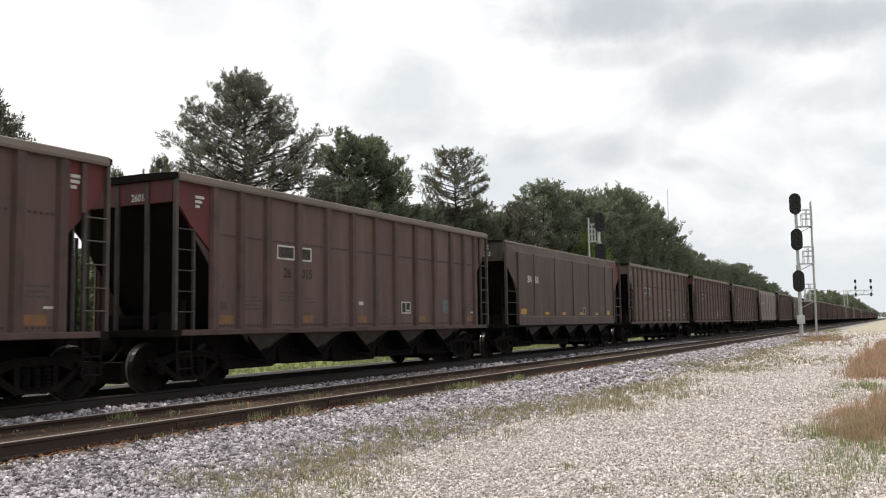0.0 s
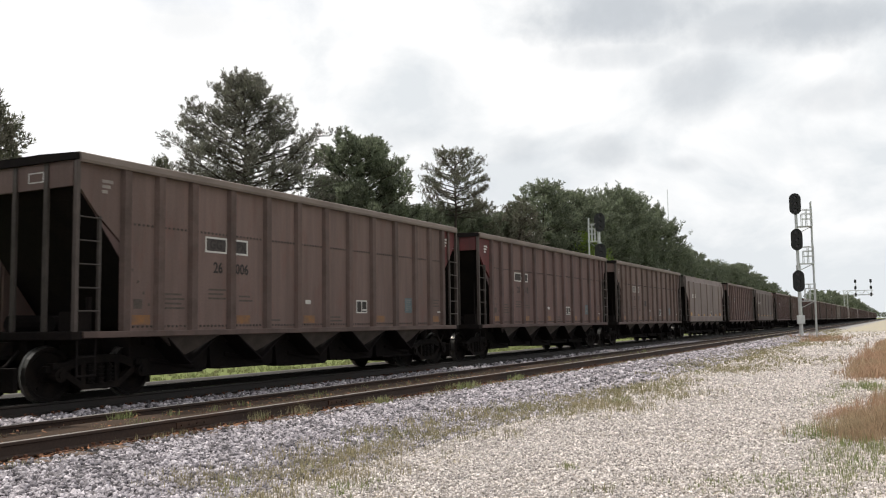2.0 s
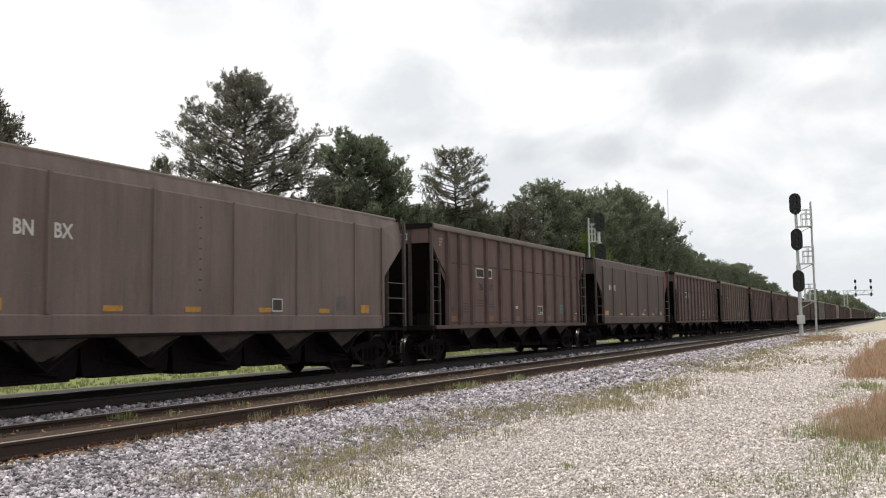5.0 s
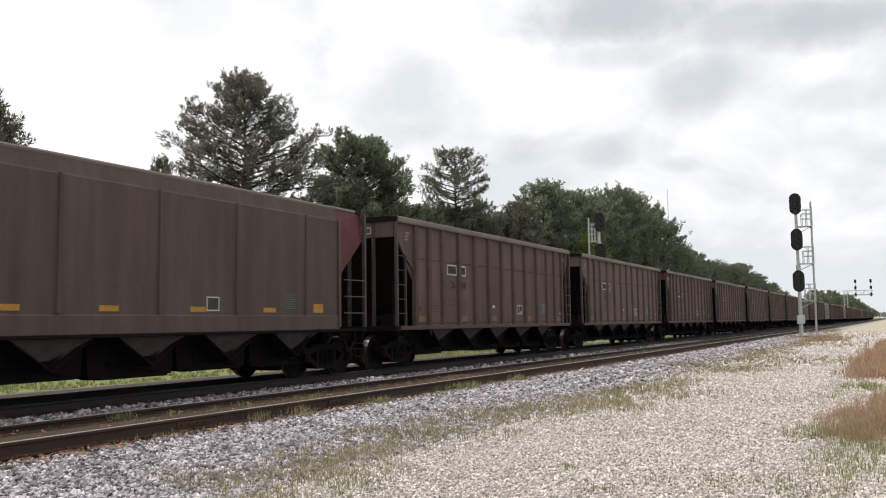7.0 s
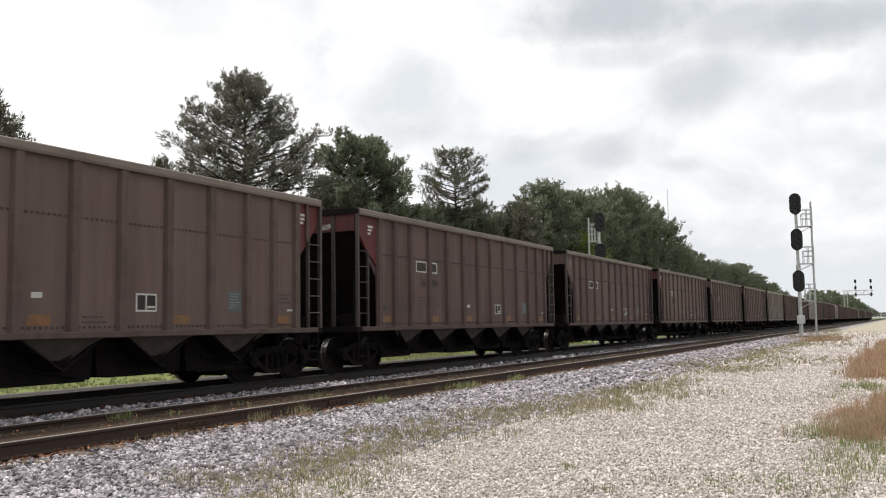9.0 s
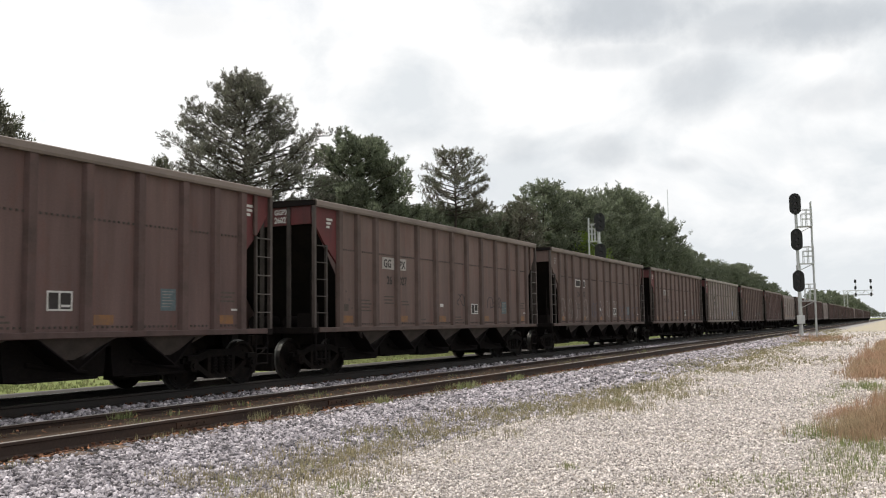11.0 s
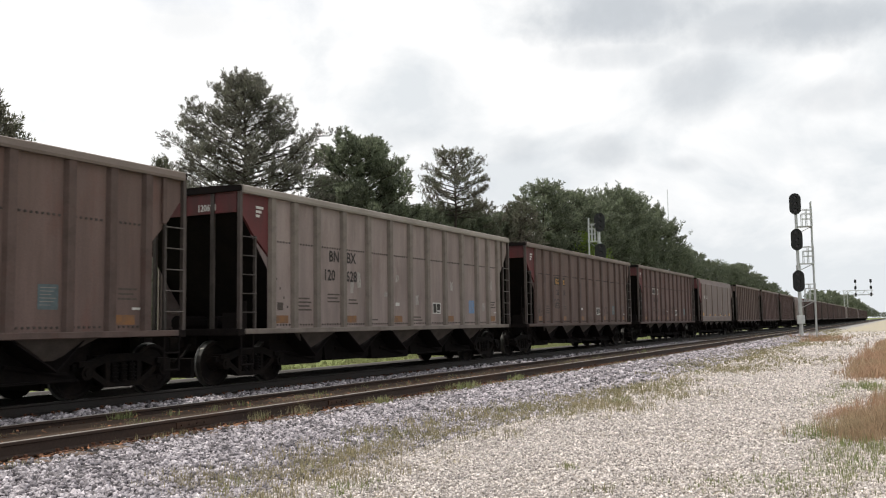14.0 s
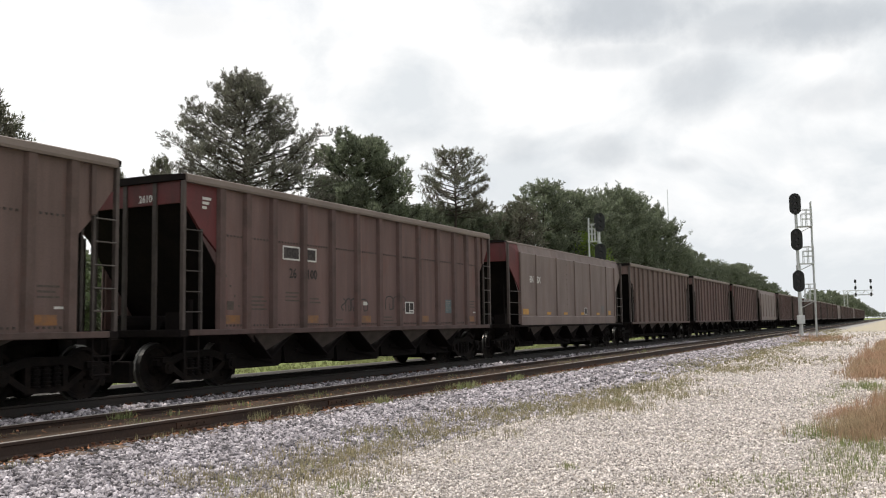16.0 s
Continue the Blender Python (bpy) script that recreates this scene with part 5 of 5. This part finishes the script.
OCTA = np.array([(1, 0, 0), (-1, 0, 0), (0, 1, 0), (0, -1, 0), (0, 0, 1), (0, 0, -1)], float) * 1.35
OCTA_F = np.array([(0, 2, 4), (2, 1, 4), (1, 3, 4), (3, 0, 4), (2, 0, 5), (1, 2, 5), (3, 1, 5), (0, 3, 5)])


def stones(seed, areas, material, name, label, sink=0.28, form=(CUBE, CUBE_F)):
    """Angular stones; areas: (x0, x1, y0, y1, count per square metre, size from, size to)."""
    rng = np.random.default_rng(seed)
    P, S = [], []
    for x0, x1, y0, y1, dens, s0, s1 in areas:
        n = int((x1 - x0) * (y1 - y0) * dens)
        xy = np.stack([rng.uniform(x0, x1, n), rng.uniform(y0, y1, n)], -1)
        P.append(xy); S.append(s0 + (s1 - s0) * rng.uniform(0, 1, len(xy)) ** 1.6)
    xy, s = np.concatenate(P), np.concatenate(S)
    n = len(xy)
    base, faces = form
    m = len(base)
    V = base[None] * rng.uniform(0.42, 1.15, (n, 1, 3)) * np.array((1, 1, 0.62)) + rng.normal(0, 0.22, (n, m, 3))
    q = rng.normal(size=(n, 4)) * np.array((1, 0.35, 0.35, 1)); q /= np.linalg.norm(q, axis=1, keepdims=True)
    w, x, y, z = q.T
    R = np.stack([np.stack([1 - 2 * (y * y + z * z), 2 * (x * y - z * w), 2 * (x * z + y * w)], -1),
                  np.stack([2 * (x * y + z * w), 1 - 2 * (x * x + z * z), 2 * (y * z - x * w)], -1),
                  np.stack([2 * (x * z - y * w), 2 * (y * z + x * w), 1 - 2 * (x * x + y * y)], -1)], 1)
    V = np.einsum("nij,nkj->nki", R, V) * (s / 2)[:, None, None]
    V += np.stack([xy[:, 0], xy[:, 1], ground_height(xy[:, 0]) + s * (0.5 - sink) + rng.uniform(-0.006, 0.01, n)], -1)[:, None, :]
    F = (np.arange(n)[:, None, None] * m + faces[None]).reshape(-1, faces.shape[1])
    return tagged(new(name, raw_mesh(name, V.reshape(-1, 3), F, material)), label, "stones", kind="stuff")


stones(1, [(-8.4, -8.05, 4.5, 24, 300, 0.025, 0.055), (-8.05, -5.5, 5.2, 13, 1650, 0.022, 0.052), (-8.05, -5.5, 13, 20, 900, 0.028, 0.064), (-8.05, -5.7, 20, 45, 150, 0.055, 0.105), (-8.05, -6.0, 45, 90, 40, 0.09, 0.14),
           (-12.5, -10.35, 7, 24, 180, 0.05, 0.095), (-12.5, -10.35, 24, 60, 45, 0.08, 0.13)], M["ballast"], "ballast_stones", "loose grey crushed ballast stones beside the rails")
stones(2, [(-6.0, 0.1, 5, 12, 1500, 0.016, 0.042), (-6.0, 0.1, 12, 18, 800, 0.02, 0.05), (-6.0, 0.2, 18, 32, 260, 0.032, 0.065), (-6.2, 0.4, 32, 60, 45, 0.06, 0.11), (-5.0, 1.0, 60, 110, 16, 0.1, 0.16), (0.1, 1.2, 4, 30, 60, 0.022, 0.05), (-6.0, 0.5, 2, 5, 260, 0.022, 0.05)], M["gravel"], "gravel", "pale crushed limestone gravel of the way", 0.3, (OCTA, OCTA_F))


def flakes(seed, spans, material, name, label):
    """Thin curled scraps of bark and leaf; spans: (x0, x1, y0, y1, count, length)."""
    rng = np.random.default_rng(seed)
    out = []
    for x0, x1, y0, y1, n, size in spans:
        c = np.stack([rng.uniform(x0, x1, n), rng.uniform(y0, y1, n)], -1)
        c = np.concatenate([c, (ground_height(c[:, 0]) + rng.uniform(0.01, 0.035, n))[:, None]], 1)
        az = rng.uniform(0, 3.1416, n)
        a = np.stack([np.cos(az), np.sin(az), rng.normal(0, 0.25, n)], -1) * (size * rng.uniform(0.3, 1.0, n))[:, None]
        b = np.stack([-np.sin(az), np.cos(az), rng.normal(0, 0.4, n)], -1) * (size * rng.uniform(0.1, 0.35, n))[:, None]
        out.append(np.stack([c - a, c - b, c + a, c + b], 1).reshape(-1, 3))
    V = np.concatenate(out)
    return tagged(new(name, raw_mesh(name, V, np.arange(len(V)).reshape(-1, 4), material)), label, "litter", kind="stuff")


flakes(41, [(-8.68, -8.32, 5, 14, 1500, 0.05), (-8.66, -8.4, 14, 30, 1000, 0.06), (-10.0, -8.9, 5, 24, 700, 0.045)], M["litter"], "leaf_litter", "rust-brown leaf and bark litter along the siding rail")


def blades(seed, patches, material, name, label):
    """Grass blades; patches: (x, y, radius x, radius y, count, height from, to, width)."""
    rng = np.random.default_rng(seed)
    out = []
    for px, py, rx, ry, n, h0, h1, wd in patches:
        m = max(1, n // 9)
        root = np.stack([px + rng.normal(0, rx * 0.55, m), py + rng.normal(0, ry * 0.55, m)], -1)
        root = np.repeat(root, 9, 0) + rng.normal(0, 0.05, (m * 9, 2))
        k = len(root)
        h = rng.uniform(h0, h1, k)
        az = rng.uniform(0, 6.2832, k)
        bend = h * rng.uniform(0.1, 0.65, k)
        base = np.stack([root[:, 0], root[:, 1], ground_height(root[:, 0]) - 0.01], -1)
        sd = np.stack([np.cos(az + 1.57), np.sin(az + 1.57), np.zeros(k)], -1) * (wd * rng.uniform(0.6, 1.3, k))[:, None]
        dr = np.stack([np.cos(az), np.sin(az), np.zeros(k)], -1)
        mid = base + dr * (bend * 0.35)[:, None] + np.array((0, 0, 1)) * (h * 0.6)[:, None]
        tip = base + dr * bend[:, None] + np.array((0, 0, 1)) * h[:, None]
        out.append(np.stack([base - sd, base + sd, mid + sd * 0.7, mid - sd * 0.7, mid - sd * 0.7, mid + sd * 0.7, tip + sd * 0.15, tip - sd * 0.15], 1).reshape(-1, 3))
    V = np.concatenate(out)
    return tagged(new(name, raw_mesh(name, V, np.arange(len(V)).reshape(-1, 4), material)), label, "grass", kind="stuff")


rg = np.random.default_rng(9)
strip, green = [], []
for y in np.arange(5.5, 60, 0.55):
    xc = -5.75 + 0.45 * math.sin(y * 0.37) + rg.normal(0, 0.25)
    w = 0.003 + 0.00022 * y
    strip.append((xc, y, 0.55, 0.5, int((150 if y < 22 else 90) * rg.uniform(0.2, 2.2)), 0.03, 0.14, w * 1.2))
    if rg.uniform() < 0.45:
        green.append((xc + rg.normal(0, 0.5), y, 0.22, 0.22, 36, 0.03, 0.11, w * 1.3))
for x, y, rx, ry, n in ((-4.9, 16.0, 0.9, 1.5, 1500), (-5.6, 14.0, 0.5, 1.2, 700), (-4.2, 19.5, 0.8, 2.0, 500), (-6.2, 14.5, 0.5, 2.0, 800), (-5.6, 20.5, 0.7, 2.5, 900), (-4.7, 29.7, 1.2, 3, 1600), (-3.6, 36, 1.6, 3.5, 2000), (-6.2, 33, 0.8, 4, 1200), (-5.5, 44, 1.5, 5, 1900), (-4.4, 59, 2.5, 6, 2400), (-6.6, 70, 2.2, 6, 2000), (-5, 85, 3, 9, 2000), (-2.5, 100, 3, 15, 1700), (-7, 110, 1, 20, 1200), (-5.2, 8.0, 0.5, 0.7, 420), (-5.7, 9.6, 0.5, 0.9, 420), (-5.4, 11.4, 0.5, 0.9, 380)):
    strip.append((x, y, rx, ry, n, 0.03, 0.15, 0.002 + 0.0002 * y))
for i in range(60):
    strip.append((-9.35 + rg.normal(0, 0.28), rg.uniform(6, 34), 0.14, 0.35, 18, 0.02, 0.07, 0.004))
    strip.append((-8.25 + rg.normal(0, 0.08), rg.uniform(6, 40), 0.08, 0.3, 18, 0.03, 0.12, 0.005))
for x, y, rx, ry, n in ((-6.3, 6.9, 0.45, 0.5, 900), (-5.9, 7.6, 0.4, 0.6, 1100), (-5.75, 8.6, 0.35, 0.7, 1100), (-5.9, 9.6, 0.35, 0.8, 1000), (-5.8, 11.2, 0.4, 1.2, 1000), (-5.85, 13.4, 0.45, 1.4, 1300), (-5.5, 16.0, 0.6, 1.8, 1700), (-5.75, 19.2, 0.4, 1.6, 1200), (-4.2, 18.7, 0.35, 0.8, 350), (-6.4, 31.2, 0.7, 2.2, 1600), (-4.4, 29.0, 1.0, 2.2, 1100), (-6.5, 41, 0.7, 5, 1900)):
    strip.append((x, y, rx, ry, n, 0.02, 0.11, 0.0022 + 0.0002 * y))
strip += [(-8.55, 10.7, 0.12, 0.3, 160, 0.04, 0.18, 0.004), (-8.5, 11.6, 0.12, 0.3, 200, 0.04, 0.2, 0.004), (-8.6, 13.6, 0.1, 0.5, 150, 0.03, 0.14, 0.004), (-8.6, 17.0, 0.12, 0.6, 220, 0.04, 0.18, 0.005), (-8.45, 8.6, 0.1, 0.6, 120, 0.03, 0.12, 0.004)]
blades(31, strip, M["straw"], "dry_grass", "sparse dry straw-coloured weeds in the gravel")
rust = [(-0.45, 13.6, 0.5, 1.0, 2600, 0.10, 0.30, 0.004), (-0.2, 15.0, 0.6, 1.6, 3400, 0.12, 0.36, 0.004), (-0.75, 15.8, 0.4, 1.2, 800, 0.08, 0.2, 0.004), (-0.1, 18.5, 0.4, 1.5, 1400, 0.10, 0.3, 0.005),
        (-0.75, 27.5, 0.6, 2.2, 2600, 0.12, 0.32, 0.006), (-0.7, 33, 0.7, 3.2, 2800, 0.15, 0.42, 0.007), (-0.5, 42, 0.8, 5, 2600, 0.15, 0.45, 0.009), (-0.3, 56, 0.8, 6, 1800, 0.15, 0.4, 0.013), (-5.2, 74, 1.6, 3, 900, 0.15, 0.4, 0.018), (-4.5, 66, 1.6, 2.5, 600, 0.15, 0.35, 0.016)]
blades(32, rust, M["rust_grass"], "reddish_grass", "tall reddish dry grass at the verge")
for x, y, rx, ry, n, h in ((-0.75, 9.2, 0.5, 0.8, 300, 0.10), (-0.3, 10.2, 0.5, 0.9, 420, 0.14), (-0.7, 11.3, 0.45, 0.9, 300, 0.14), (-0.35, 12.2, 0.4, 0.6, 320, 0.17), (-1.1, 13.4, 0.3, 1.0, 350, 0.16), (-0.7, 22.5, 0.6, 1.2, 600, 0.2), (-1.5, 9.0, 0.4, 0.6, 160, 0.08), (-4.9, 17.2, 0.25, 0.5, 160, 0.18), (-1.2, 19, 0.5, 2, 300, 0.14), (-2.6, 8.3, 0.15, 0.15, 60, 0.1), (-3.3, 9.4, 0.1, 0.1, 50, 0.12), (-4.9, 7.4, 0.2, 0.2, 80, 0.12), (-5.9, 7.0, 0.2, 0.2, 80, 0.1)):
    green.append((x, y, rx, ry, int(n * 1.25), h * 0.3, h, 0.0042))
for i in range(26):
    green.append((-9.3 + rg.normal(0, 0.3), rg.uniform(6, 40), 0.15, 0.3, 18, 0.03, 0.10, 0.006))
green += [(-9.95, 9.25, 0.12, 0.2, 150, 0.05, 0.17, 0.009), (-8.55, 10.7, 0.06, 0.12, 36, 0.04, 0.15, 0.004), (-8.6, 17.0, 0.1, 0.4, 60, 0.05, 0.16, 0.006), (-2.23, 8.9, 0.12, 0.12, 36, 0.03, 0.10, 0.004), (-1.3, 9.3, 0.35, 0.4, 110, 0.03, 0.09, 0.004), (-8.35, 17.5, 0.12, 0.5, 140, 0.08, 0.2, 0.008), (-8.3, 13.8, 0.1, 0.3, 90, 0.06, 0.16, 0.008), (-8.3, 20.2, 0.1, 0.4, 120, 0.08, 0.2, 0.01)]
blades(33, green, M["grass"], "green_weeds", "fresh green weeds among the stones")
verge = [(-22 + rg.normal(0, 1.8), y, 1.6, 1.2, 260, 0.05, 0.14, 0.014) for y in np.arange(9, 70, 1.0)] + [(-25 + rg.normal(0, 2.5), y, 2.5, 2.0, 160, 0.06, 0.2, 0.02) for y in np.arange(10, 110, 2)]
verge += [(-18.6, y, 0.4, 0.8, 140, 0.04, 0.12, 0.012) for y in np.arange(10, 60, 1.0)]
blades(34, verge, M["grass"], "verge_grass", "sunlit green grass bank beyond the main track")

# ---- ties, plates and spikes of both tracks ----
def make_ties(track, count, y0, gap, seed, plates):
    rng = random.Random(seed)
    bm = bmesh.new(); box(bm, -1.30, 1.30, -0.115, 0.115, -0.36, -0.182)
    tie = mesh_of(bm, "tie", M["tie"], 0.012)
    bm = bmesh.new(); box(bm, -0.18, 0.18, -0.1, 0.1, -0.184, -0.172)
    for sx in (-0.1, 0.1):
        for sy in (-0.06, 0.06):
            box(bm, sx - 0.02, sx + 0.02, sy - 0.014, sy + 0.014, -0.172, -0.14)
    plate = mesh_of(bm, "tie_plate", M["iron"])
    for i in range(count):
        t = part("tie", tie, None, track, at=pose(rng.uniform(-0.04, 0.04), y0 + i * gap + rng.uniform(-0.03, 0.03), rng.uniform(-0.008, 0.004), 0, 0, rng.uniform(-0.8, 0.8)))
        if i < plates:
            part("tie_plate", plate, None, t, at=pose(0.754, 0, 0)); part("tie_plate", plate, None, t, at=pose(-0.754, 0, 0))


make_ties(near_track, 200, 5.0, 0.53, 1, 90)
make_ties(main_track, 200, 5.0, 0.53, 2, 40)
for y in (12.85, 9.3):
    bm = bmesh.new(); box(bm, 0.754 + 0.012, 0.754 + 0.030, -0.3, 0.3, -0.135, -0.055)
    for i in range(4):
        tube(bm, (0.78, -0.22 + i * 0.147, -0.095), (0.81, -0.22 + i * 0.147, -0.095), 0.018, n=6)
    part("joint_bar", bm, M["rail"], near_track, "rusty bolted rail joint", at=pose(0, y, 0))


# ---- what moves: the train rolls past at a steady speed ----
def motions():
    for k, car in TRAIN.items():
        s = FIRST + PITCH * k
        walk(car, [(t, pose(TRAIN_X, s - SPEED * t - 0.0112 * t * (16 - t), 0)) for t in range(0, 17, 2)])
    # wheels of the cars that pass close by
    for k, ob in WHEELS:
        if -1 <= k <= 18:
            at = ob.matrix_basis.translation.copy()
            rows = []
            for f in range(0, 481):
                t = f / 30
                rows.append((t, pose(at.x, at.y, at.z, math.degrees((SPEED * t + 0.0112 * t * (16 - t)) / 0.457))))
            walk(ob, rows)


motions()
